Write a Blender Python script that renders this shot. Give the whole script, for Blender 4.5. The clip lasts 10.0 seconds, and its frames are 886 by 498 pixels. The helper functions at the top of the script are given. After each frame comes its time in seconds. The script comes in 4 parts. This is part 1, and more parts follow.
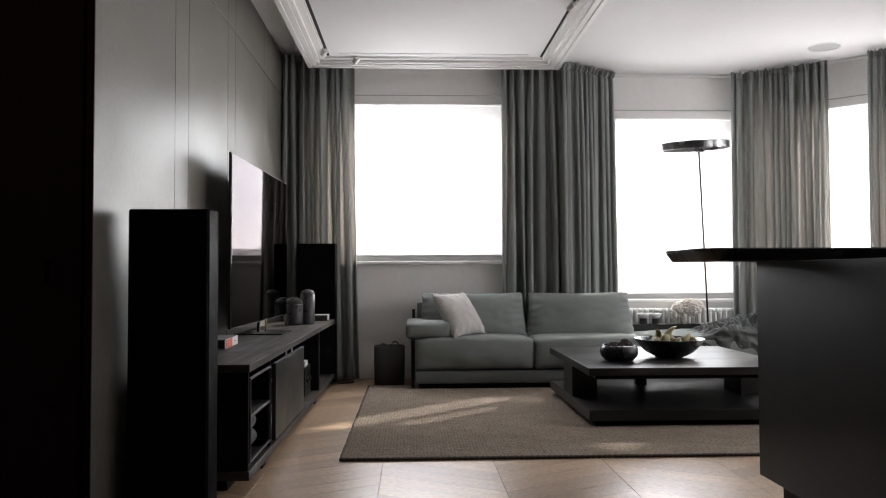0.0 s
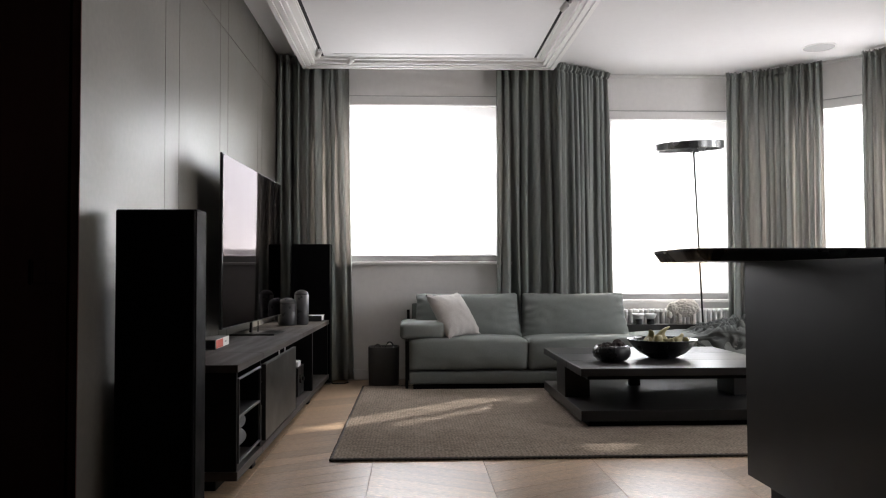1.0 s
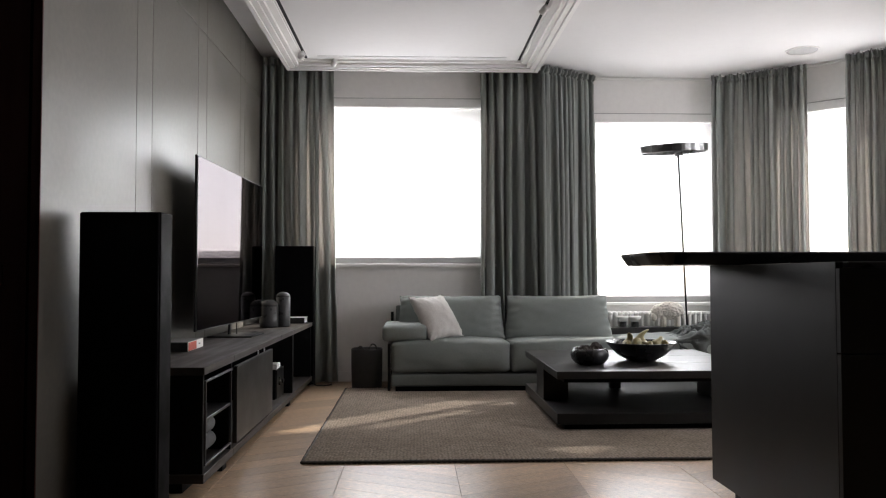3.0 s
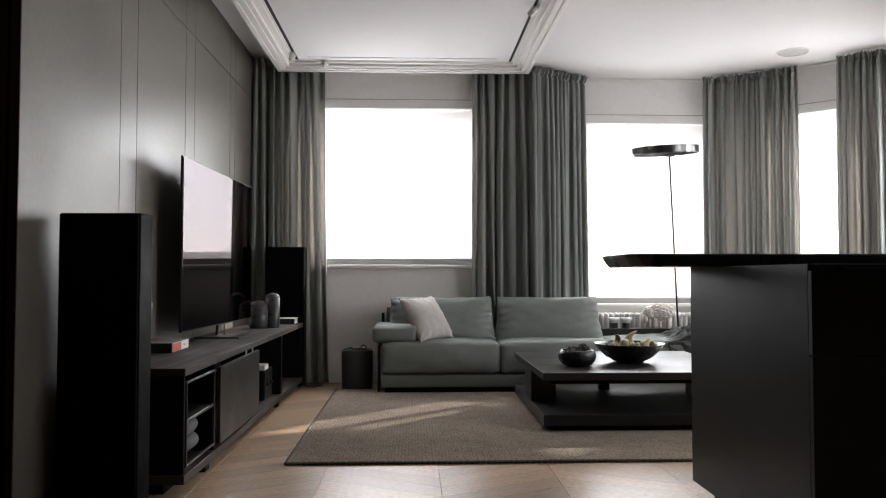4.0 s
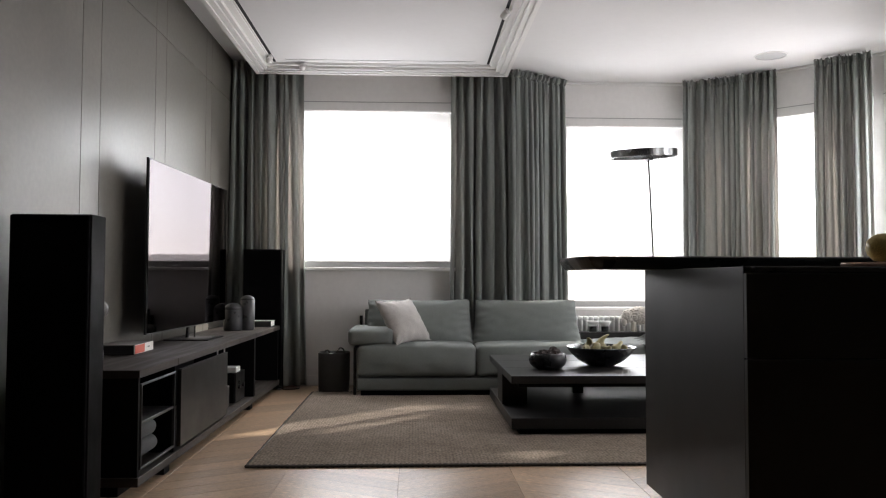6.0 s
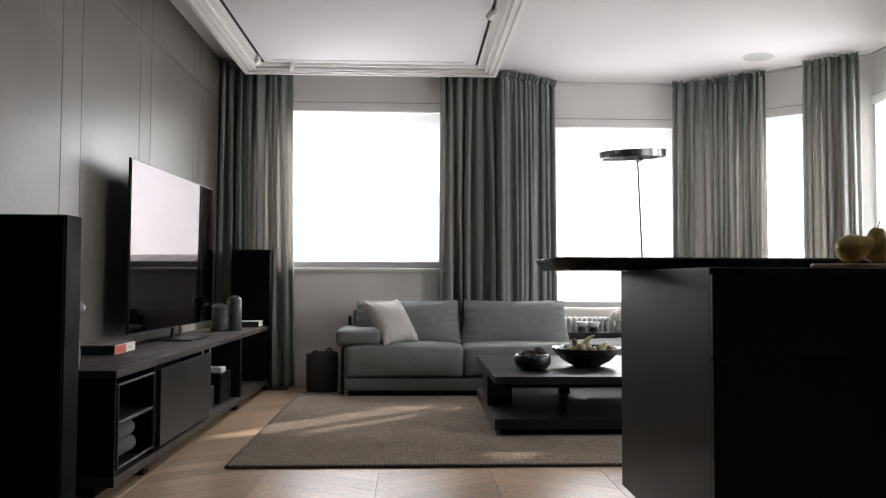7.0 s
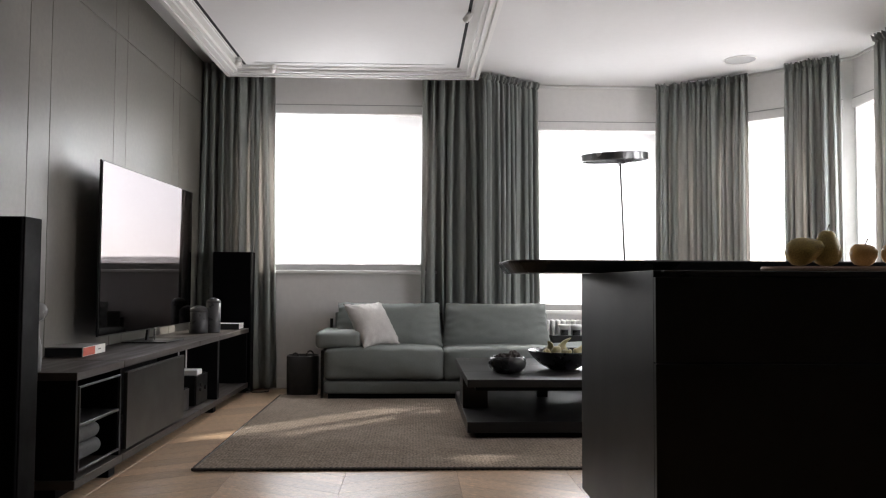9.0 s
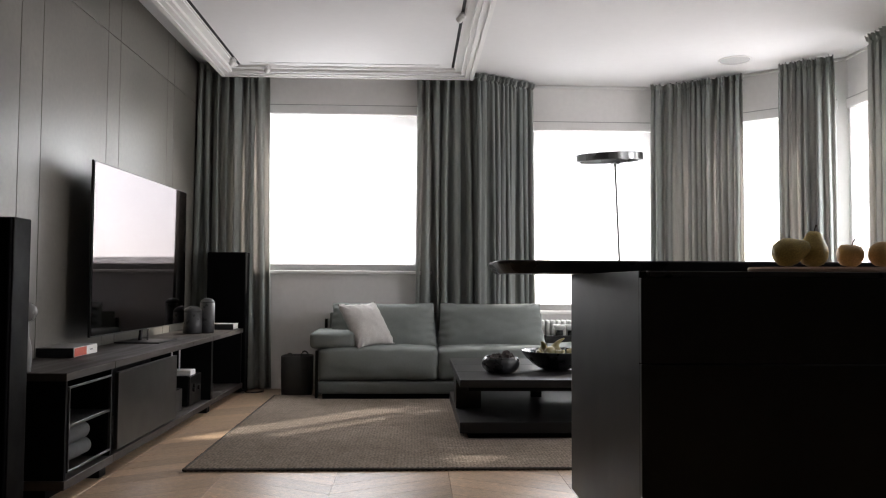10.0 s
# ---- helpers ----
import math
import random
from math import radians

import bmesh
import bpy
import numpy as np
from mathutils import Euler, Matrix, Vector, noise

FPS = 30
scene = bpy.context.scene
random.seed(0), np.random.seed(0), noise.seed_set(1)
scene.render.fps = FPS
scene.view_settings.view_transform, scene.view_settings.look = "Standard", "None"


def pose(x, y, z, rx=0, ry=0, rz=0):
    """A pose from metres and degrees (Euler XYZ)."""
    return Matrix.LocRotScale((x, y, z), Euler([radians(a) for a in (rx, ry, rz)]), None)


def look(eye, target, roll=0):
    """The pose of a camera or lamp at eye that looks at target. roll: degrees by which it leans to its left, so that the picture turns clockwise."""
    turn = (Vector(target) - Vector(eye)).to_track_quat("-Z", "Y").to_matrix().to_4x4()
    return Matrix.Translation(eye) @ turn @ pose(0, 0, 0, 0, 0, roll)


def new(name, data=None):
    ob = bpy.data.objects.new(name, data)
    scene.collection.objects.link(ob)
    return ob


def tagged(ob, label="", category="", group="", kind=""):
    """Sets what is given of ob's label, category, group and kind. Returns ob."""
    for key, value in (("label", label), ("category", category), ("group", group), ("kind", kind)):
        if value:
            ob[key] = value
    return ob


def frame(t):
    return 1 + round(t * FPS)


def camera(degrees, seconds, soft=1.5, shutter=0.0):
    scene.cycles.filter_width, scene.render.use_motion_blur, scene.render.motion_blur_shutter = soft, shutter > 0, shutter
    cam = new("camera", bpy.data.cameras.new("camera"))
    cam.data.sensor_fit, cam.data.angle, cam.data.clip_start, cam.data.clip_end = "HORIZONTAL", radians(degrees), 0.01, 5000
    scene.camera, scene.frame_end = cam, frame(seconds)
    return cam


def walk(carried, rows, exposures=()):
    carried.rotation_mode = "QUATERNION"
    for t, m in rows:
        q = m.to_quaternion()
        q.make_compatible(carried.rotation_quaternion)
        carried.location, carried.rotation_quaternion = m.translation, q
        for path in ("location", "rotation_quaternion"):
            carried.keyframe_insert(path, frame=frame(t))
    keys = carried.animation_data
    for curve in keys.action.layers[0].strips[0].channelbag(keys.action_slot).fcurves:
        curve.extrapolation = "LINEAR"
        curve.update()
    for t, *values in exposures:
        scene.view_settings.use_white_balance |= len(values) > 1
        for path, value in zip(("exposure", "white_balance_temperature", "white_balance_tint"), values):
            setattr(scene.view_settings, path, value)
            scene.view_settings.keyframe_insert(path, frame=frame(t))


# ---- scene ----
cam = camera(60.0, 10.0, soft=1.15)
PATH = [
    (0, (0.247, 0.2, 0.856), (0.326, 2.198, 0.92), -0.2),
    (0.5, (0.271, 0.2, 0.855), (0.349, 2.198, 0.92), -0.2),
    (1, (0.296, 0.198, 0.854), (0.373, 2.196, 0.92), -0.2),
    (1.5, (0.322, 0.199, 0.856), (0.4, 2.197, 0.923), -0.1),
    (2, (0.355, 0.197, 0.856), (0.432, 2.195, 0.924), -0.1),
    (2.5, (0.392, 0.194, 0.858), (0.468, 2.191, 0.927), -0.1),
    (4, (0.501, 0.188, 0.862), (0.577, 2.186, 0.934), 0.0),
    (4.5, (0.544, 0.19, 0.861), (0.618, 2.187, 0.936), 0.1),
    (5, (0.586, 0.186, 0.858), (0.661, 2.184, 0.936), 0.1),
    (5.5, (0.63, 0.189, 0.858), (0.706, 2.186, 0.938), 0.1),
    (7, (0.763, 0.186, 0.859), (0.84, 2.183, 0.941), 0.2),
    (7.5, (0.809, 0.188, 0.857), (0.885, 2.185, 0.942), 0.2),
    (8, (0.848, 0.187, 0.858), (0.924, 2.184, 0.944), 0.3),
    (8.5, (0.884, 0.184, 0.86), (0.96, 2.181, 0.947), 0.3),
    (9, (0.915, 0.185, 0.859), (0.99, 2.182, 0.948), 0.3),
    (9.5, (0.935, 0.184, 0.861), (1.012, 2.181, 0.95), 0.3),
    (10, (0.951, 0.184, 0.861), (1.028, 2.181, 0.95), 0.3),
]
walk(cam, [(t, look(eye, target, roll)) for t, eye, target, roll in PATH])

# ---- world, sun, window light, exposure ----
world = bpy.data.worlds.new("world")
scene.world = world
world.use_nodes = True
wn = world.node_tree
sky = wn.nodes.new("ShaderNodeTexSky")
sky.sky_type = "NISHITA"
sky.sun_disc = False
SUN_DIR = Vector((0.74, 0.67, 0.56)).normalized()
sky.sun_elevation = math.asin(SUN_DIR.z)
sky.sun_rotation = math.atan2(SUN_DIR.x, SUN_DIR.y)
wn.links.new(sky.outputs[0], wn.nodes["Background"].inputs[0])
wn.nodes["Background"].inputs[1].default_value = 0.12
scene.view_settings.exposure = 1.24

sun_data = bpy.data.lights.new("sun", "SUN")
sun_data.energy, sun_data.angle, sun_data.color = 5.0, radians(1.2), (1.0, 0.93, 0.84)
sun = new("sun", sun_data)
sun.matrix_world = look(SUN_DIR * 20, (0, 0, 0))


def window_light(centre, normal_in, width, height, watts):
    """Area lamp in the window's opening that stands in for the sky."""
    d = bpy.data.lights.new("window_light", "AREA")
    d.shape, d.size, d.size_y, d.energy, d.color = "RECTANGLE", width, height, watts, (1.0, 0.962, 1.0)
    ob = new("window_light", d)
    c = Vector(centre)
    ob.matrix_world = look(c, c + Vector(normal_in))
    return ob


# ---- materials ----
def mat(name, colour, rough=0.6, metal=0.0, spec=0.5, scale=0.0, vary=0.15, fine=0.0, bump=0.0, bump_scale=200.0,
        random=0.0, coat=0.0, translucent=0.0, stretch=(1, 1, 1), rough_vary=0.1, turn=0.0, through_colour=None):
    """Principled material with variation at a coarse and a fine scale, and fine relief."""
    m = bpy.data.materials.new(name)
    m.use_nodes = True
    nt = m.node_tree
    b = nt.nodes["Principled BSDF"]
    b.inputs["Base Color"].default_value = (*colour, 1)
    b.inputs["Roughness"].default_value = rough
    b.inputs["Metallic"].default_value = metal
    b.inputs["Specular IOR Level"].default_value = spec
    b.inputs["Coat Weight"].default_value = coat
    co = nt.nodes.new("ShaderNodeTexCoord")
    mp = nt.nodes.new("ShaderNodeMapping")
    mp.inputs["Scale"].default_value = stretch
    if turn:
        rot = nt.nodes.new("ShaderNodeVectorRotate")
        rot.inputs["Angle"].default_value = radians(turn)
        nt.links.new(co.outputs["Object"], rot.inputs["Vector"])
        nt.links.new(rot.outputs[0], mp.inputs[0])
    else:
        nt.links.new(co.outputs["Object"], mp.inputs[0])
    col = None
    if scale:
        n1 = nt.nodes.new("ShaderNodeTexNoise")
        n1.inputs["Scale"].default_value, n1.inputs["Detail"].default_value = scale, 5.0
        nt.links.new(mp.outputs[0], n1.inputs["Vector"])
        ramp = nt.nodes.new("ShaderNodeMapRange")
        ramp.inputs[1].default_value, ramp.inputs[2].default_value = 0.3, 0.7
        ramp.inputs[3].default_value, ramp.inputs[4].default_value = 1 - vary, 1 + vary
        nt.links.new(n1.outputs[0], ramp.inputs[0])
        val = ramp.outputs[0]
        if fine:
            n2 = nt.nodes.new("ShaderNodeTexNoise")
            n2.inputs["Scale"].default_value, n2.inputs["Detail"].default_value = scale * 17, 3.0
            nt.links.new(mp.outputs[0], n2.inputs["Vector"])
            r2 = nt.nodes.new("ShaderNodeMapRange")
            r2.inputs[1].default_value, r2.inputs[2].default_value = 0.3, 0.7
            r2.inputs[3].default_value, r2.inputs[4].default_value = 1 - fine, 1 + fine
            nt.links.new(n2.outputs[0], r2.inputs[0])
            mu = nt.nodes.new("ShaderNodeMath")
            mu.operation = "MULTIPLY"
            nt.links.new(val, mu.inputs[0]), nt.links.new(r2.outputs[0], mu.inputs[1])
            val = mu.outputs[0]
        if random:
            oi = nt.nodes.new("ShaderNodeObjectInfo")
            r3 = nt.nodes.new("ShaderNodeMapRange")
            r3.inputs[3].default_value, r3.inputs[4].default_value = 1 - random, 1 + random
            nt.links.new(oi.outputs["Random"], r3.inputs[0])
            mu = nt.nodes.new("ShaderNodeMath")
            mu.operation = "MULTIPLY"
            nt.links.new(val, mu.inputs[0]), nt.links.new(r3.outputs[0], mu.inputs[1])
            val = mu.outputs[0]
        vm = nt.nodes.new("ShaderNodeVectorMath")
        vm.operation = "SCALE"
        vm.inputs[0].default_value = colour
        nt.links.new(val, vm.inputs["Scale"])
        nt.links.new(vm.outputs[0], b.inputs["Base Color"])
        col = vm.outputs[0]
        rr = nt.nodes.new("ShaderNodeMapRange")
        rr.inputs[1].default_value, rr.inputs[2].default_value = 0.3, 0.7
        rr.inputs[3].default_value, rr.inputs[4].default_value = max(0.02, rough - rough_vary), min(1, rough + rough_vary)
        nt.links.new(n1.outputs[0], rr.inputs[0])
        nt.links.new(rr.outputs[0], b.inputs["Roughness"])
    if bump:
        n3 = nt.nodes.new("ShaderNodeTexNoise")
        n3.inputs["Scale"].default_value, n3.inputs["Detail"].default_value = bump_scale, 4.0
        nt.links.new(mp.outputs[0], n3.inputs["Vector"])
        bp = nt.nodes.new("ShaderNodeBump")
        bp.inputs["Strength"].default_value, bp.inputs["Distance"].default_value = bump, 0.003
        nt.links.new(n3.outputs[0], bp.inputs["Height"])
        nt.links.new(bp.outputs[0], b.inputs["Normal"])
    if translucent:
        t = nt.nodes.new("ShaderNodeBsdfTranslucent")
        t.inputs[0].default_value = (*(through_colour or colour), 1)
        if col and not through_colour:
            nt.links.new(col, t.inputs[0])
        mx = nt.nodes.new("ShaderNodeMixShader")
        mx.inputs[0].default_value = translucent
        nt.links.new(b.outputs[0], mx.inputs[1]), nt.links.new(t.outputs[0], mx.inputs[2])
        nt.links.new(mx.outputs[0], nt.nodes["Material Output"].inputs[0])
    return m


M_WALL = mat("wall_paint", (0.78, 0.765, 0.75), 0.85, scale=1.5, vary=0.03, fine=0.02, bump=0.08, bump_scale=300)
M_CEIL = mat("ceiling_paint", (0.715, 0.708, 0.702), 0.9, scale=1.2, vary=0.02, fine=0.01, bump=0.04, bump_scale=250)
M_TRIM = mat("white_trim", (0.78, 0.77, 0.75), 0.55, scale=3, vary=0.02)
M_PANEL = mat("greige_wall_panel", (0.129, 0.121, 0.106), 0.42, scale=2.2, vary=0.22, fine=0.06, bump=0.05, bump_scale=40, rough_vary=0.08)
M_GAP = mat("dark_joint", (0.004, 0.004, 0.004), 0.8)
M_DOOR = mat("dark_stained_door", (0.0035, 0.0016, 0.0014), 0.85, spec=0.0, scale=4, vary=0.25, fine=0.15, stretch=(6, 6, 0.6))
M_BLACK = mat("black_lacquer", (0.006, 0.006, 0.0065), 0.6, spec=0.1, scale=5, vary=0.2, bump=0.03, bump_scale=400)
M_BLACKWOOD = mat("black_stained_wood", (0.0145, 0.0136, 0.0128), 0.37, spec=0.40, scale=5, vary=0.08, fine=0.10, stretch=(0.6, 4, 4), rough_vary=0.015)
M_CONSOLE = mat("smoked_wood", (0.042, 0.035, 0.030), 0.58, spec=0.3, scale=4, vary=0.14, fine=0.12, stretch=(6, 0.5, 6), bump=0.06, bump_scale=80)
M_CONSOLE_DOOR = mat("dark_bronze_front", (0.036, 0.034, 0.030), 0.40, metal=0.4, scale=3, vary=0.1, fine=0.08)
M_METAL = mat("black_metal", (0.02, 0.02, 0.02), 0.35, metal=0.7, scale=8, vary=0.1)
M_EDGE = mat("grey_metal_edge", (0.075, 0.075, 0.075), 0.4, metal=0.8, scale=8, vary=0.1)
M_CHROME = mat("dark_chrome", (0.28, 0.28, 0.285), 0.26, metal=1.0, scale=5, vary=0.1, rough_vary=0.03)
M_SPEAKER = mat("speaker_cloth", (0.0025, 0.0025, 0.003), 0.9, spec=0.05, scale=20, vary=0.15, bump=0.2, bump_scale=900)
M_SPEAKER_SIDE = mat("speaker_cabinet", (0.004, 0.0038, 0.0038), 0.65, spec=0.08, scale=8, vary=0.12)
M_SCREEN = mat("tv_glass", (0.148, 0.142, 0.144), 0.03, metal=1.0)
M_SCREEN.node_tree.nodes["Principled BSDF"].inputs["Specular Tint"].default_value = (0.36, 0.35, 0.355, 1)
M_SOFA = mat("grey_green_sofa_cloth", (0.212, 0.230, 0.220), 0.95, spec=0.2, scale=7, vary=0.05, fine=0.05, bump=0.25, bump_scale=900)
M_PILLOW = mat("pale_pillow_linen", (0.50, 0.48, 0.455), 0.95, spec=0.2, scale=8, vary=0.06, fine=0.1, bump=0.35, bump_scale=600)
M_CURTAIN = mat("grey_curtain_linen", (0.322, 0.350, 0.332), 0.95, spec=0.15, scale=6, vary=0.08, fine=0.12, bump=0.25, bump_scale=500,
                stretch=(1, 1, 0.15), translucent=0.34, through_colour=(0.575, 0.54, 0.505))
M_RUG = mat("taupe_wool", (0.375, 0.312, 0.252), 1.0, spec=0.1, scale=8, vary=0.10, fine=0.14)
_n = M_RUG.node_tree
_c, _bp, _mul = _n.nodes.new("ShaderNodeTexCoord"), _n.nodes.new("ShaderNodeBump"), _n.nodes.new("ShaderNodeMath")
_mul.operation = "MULTIPLY"
# looped yarn in rows, shade between loops in the colour, and uneven dyeing
_p, _w, _r = _n.nodes.new("ShaderNodeMapping"), _n.nodes.new("ShaderNodeTexVoronoi"), _n.nodes.new("ShaderNodeMapRange")
_p.inputs["Scale"].default_value = (0.75, 1.0, 1.0)
_w.voronoi_dimensions = "2D"
_w.inputs["Scale"].default_value, _w.inputs["Randomness"].default_value = 82.0, 0.55
_r.inputs[1].default_value, _r.inputs[2].default_value, _r.inputs[3].default_value, _r.inputs[4].default_value = 0.0, 0.75, 1.16, 0.62
_n.links.new(_c.outputs["Object"], _p.inputs[0]), _n.links.new(_p.outputs[0], _w.inputs["Vector"])
_n.links.new(_w.outputs["Distance"], _r.inputs[0]), _n.links.new(_r.outputs[0], _mul.inputs[0])
_w, _q = _n.nodes.new("ShaderNodeTexNoise"), _n.nodes.new("ShaderNodeMapRange")
_w.inputs["Scale"].default_value, _w.inputs["Detail"].default_value = 95.0, 2.0
_q.inputs[1].default_value, _q.inputs[2].default_value, _q.inputs[3].default_value, _q.inputs[4].default_value = 0.3, 0.7, 0.80, 1.22
_n.links.new(_p.outputs[0], _w.inputs["Vector"]), _n.links.new(_w.outputs[0], _q.inputs[0]), _n.links.new(_q.outputs[0], _mul.inputs[1])
_s = _n.nodes.new("ShaderNodeVectorMath")
_s.operation = "SCALE"
_base = _n.nodes["Principled BSDF"].inputs["Base Color"].links[0].from_socket
_n.links.new(_base, _s.inputs[0]), _n.links.new(_mul.outputs[0], _s.inputs["Scale"])
_n.links.new(_s.outputs[0], _n.nodes["Principled BSDF"].inputs["Base Color"])
_bp.inputs["Strength"].default_value, _bp.inputs["Distance"].default_value = 0.6, 0.004
_n.links.new(_r.outputs[0], _bp.inputs["Height"])
_n.links.new(_bp.outputs[0], _n.nodes["Principled BSDF"].inputs["Normal"])
M_RUG_EDGE = mat("shade_toned_rug_binding", (0.085, 0.072, 0.062), 0.9, scale=40, vary=0.3)
# columns alternate 8% in tone: sheen along the grain put into the colour
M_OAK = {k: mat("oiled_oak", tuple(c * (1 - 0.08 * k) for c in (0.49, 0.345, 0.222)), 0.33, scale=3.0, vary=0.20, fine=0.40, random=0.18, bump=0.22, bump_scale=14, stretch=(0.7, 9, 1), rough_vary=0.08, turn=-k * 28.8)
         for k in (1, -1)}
M_OAKJOINT = mat("floor_joint", (0.28, 0.195, 0.13), 0.8, scale=8, vary=0.2)
M_POT = mat("dark_glazed_ceramic", (0.065, 0.066, 0.068), 0.33, scale=14, vary=0.15, bump=0.1, bump_scale=120)
M_BOWL = mat("black_ceramic", (0.016, 0.017, 0.018), 0.28, scale=12, vary=0.2)
M_LEATHER = mat("black_leather", (0.045, 0.044, 0.043), 0.55, scale=30, vary=0.15, bump=0.3, bump_scale=180)
M_PAPER = mat("paper", (0.75, 0.73, 0.69), 0.9, scale=60, vary=0.08)
M_COVER = mat("grey_book_cover", (0.20, 0.195, 0.19), 0.6, scale=15, vary=0.08)
M_COVERB = mat("black_book_cover", (0.02, 0.02, 0.022), 0.5, scale=15, vary=0.1)
M_RED = mat("red_label", (0.55, 0.10, 0.06), 0.6, scale=40, vary=0.06)
M_WHITEPLASTIC = mat("white_plastic", (0.75, 0.75, 0.75), 0.4, scale=20, vary=0.02)
M_BLANKET = mat("grey_knit_blanket", (0.075, 0.083, 0.079), 0.95, scale=12, vary=0.12, fine=0.2, bump=0.6, bump_scale=260)
M_ROLL = mat("grey_felt", (0.09, 0.093, 0.095), 0.95, scale=20, vary=0.15, fine=0.2, bump=0.5, bump_scale=200)
M_WOOL = mat("cream_fleece", (0.62, 0.58, 0.52), 1.0, scale=25, vary=0.2, fine=0.2, bump=0.8, bump_scale=120)
M_PEAR = mat("pear_skin", (0.42, 0.315, 0.08), 0.45, scale=18, vary=0.2, fine=0.3)
M_APPLE = mat("yellow_apple_skin", (0.50, 0.31, 0.10), 0.4, scale=14, vary=0.15, fine=0.15)
M_GOURD = mat("gourd_skin", (0.25, 0.215, 0.09), 0.5, scale=16, vary=0.25, fine=0.2)
M_STEM = mat("fruit_stem", (0.05, 0.035, 0.02), 0.8, scale=30, vary=0.2)
M_DRIED = mat("dried_pods", (0.045, 0.035, 0.032), 0.85, scale=30, vary=0.3)
M_BOARD = mat("pale_pink_wood", (0.62, 0.44, 0.35), 0.5, scale=6, vary=0.12, fine=0.15, stretch=(0.6, 8, 8))
M_RADIATOR = mat("white_enamel", (0.72, 0.72, 0.70), 0.35, scale=6, vary=0.03)
M_FROST = mat("grey_frosted_glass", (0.22, 0.22, 0.215), 0.3, scale=6, vary=0.05)
M_ISLAND = mat("black_matt_laminate", (0.0044, 0.0050, 0.0048), 0.42, spec=0.21, scale=3, vary=0.10, fine=0.05, rough_vary=0.03, bump=0.02, bump_scale=500)
M_STONE = mat("black_stone", (0.011, 0.0125, 0.014), 0.3, scale=6, vary=0.25, fine=0.1)
M_OUTSIDE = mat("outside_ground", (0.3, 0.3, 0.3), 0.9, scale=0.3, vary=0.2)

M_STRIP = mat("reddish_edge", (0.06, 0.018, 0.014), 0.6, scale=6, vary=0.15)
M_BAR = mat("grey_bar", (0.38, 0.38, 0.37), 0.5, scale=6, vary=0.04)
M_BLIND = bpy.data.materials.new("white_screen_blind")
M_BLIND.use_nodes = True
_n = M_BLIND.node_tree
_b = _n.nodes["Principled BSDF"]
_b.inputs["Base Color"].default_value = (0.8, 0.8, 0.79, 1)
_b.inputs["Roughness"].default_value = 0.9
_t = _n.nodes.new("ShaderNodeBsdfTranslucent")
_t.inputs[0].default_value = (0.85, 0.85, 0.85, 1)
_x = _n.nodes.new("ShaderNodeBsdfTransparent")
_m1, _m2 = _n.nodes.new("ShaderNodeMixShader"), _n.nodes.new("ShaderNodeMixShader")
_m1.inputs[0].default_value, _m2.inputs[0].default_value = 0.6, 0.52
_n.links.new(_b.outputs[0], _m1.inputs[1]), _n.links.new(_t.outputs[0], _m1.inputs[2])
_n.links.new(_m1.outputs[0], _m2.inputs[1]), _n.links.new(_x.outputs[0], _m2.inputs[2])
_n.links.new(_m2.outputs[0], _n.nodes["Material Output"].inputs[0])

M_GLASS = bpy.data.materials.new("window_glass")
M_GLASS.use_nodes = True
_n = M_GLASS.node_tree
_x, _g, _m1 = _n.nodes.new("ShaderNodeBsdfTransparent"), _n.nodes.new("ShaderNodeBsdfGlossy"), _n.nodes.new("ShaderNodeMixShader")
_x.inputs[0].default_value = (0.93, 0.95, 0.95, 1)
_g.inputs["Roughness"].default_value = 0.02
_m1.inputs[0].default_value = 0.06
_n.links.new(_x.outputs[0], _m1.inputs[1]), _n.links.new(_g.outputs[0], _m1.inputs[2])
_n.links.new(_m1.outputs[0], _n.nodes["Material Output"].inputs[0])


# ---- building helpers ----
def finish(ob, bm, material, smooth=False):
    me = bpy.data.meshes.new(ob if isinstance(ob, str) else ob.name)
    bmesh.ops.recalc_face_normals(bm, faces=bm.faces)
    for f in bm.faces:
        f.smooth = smooth
    bm.to_mesh(me)
    bm.free()
    for m in material if isinstance(material, (list, tuple)) else [material]:
        me.materials.append(m)
    return me


def thing(name, x, y, z, label, category, rz=0.0, group=""):
    ob = new(name)
    ob.empty_display_size = 0.05
    ob.matrix_basis = pose(x, y, z, 0, 0, rz)
    return tagged(ob, label, category, group)


def part(name, bm, material, parent=None, label="", smooth=False):
    ob = new(name, finish(name, bm, material, smooth))
    ob.parent = parent
    if label:
        tagged(ob, label)
    return ob


def structure(name, bm, material, label="", smooth=False):
    return tagged(new(name, finish(name, bm, material, smooth)), label, "", "", "structure")


def box(x0, x1, y0, y1, z0, z1, bevel=0.0, seg=2, bm=None):
    """A box between the given limits, with rounded edges."""
    b = bmesh.new()
    bmesh.ops.create_cube(b, size=1.0, matrix=Matrix.LocRotScale(((x0 + x1) / 2, (y0 + y1) / 2, (z0 + z1) / 2), None,
                                                                  (abs(x1 - x0), abs(y1 - y0), abs(z1 - z0))))
    if bevel:
        bmesh.ops.bevel(b, geom=b.edges[:], offset=bevel, segments=seg, profile=0.5, affect="EDGES", clamp_overlap=True)
    if bm is None:
        return b
    me = bpy.data.meshes.new("tmp")
    b.to_mesh(me)
    b.free()
    bm.from_mesh(me)
    bpy.data.meshes.remove(me)
    return bm


def moved(bm, m):
    bmesh.ops.transform(bm, matrix=m, verts=bm.verts)
    return bm


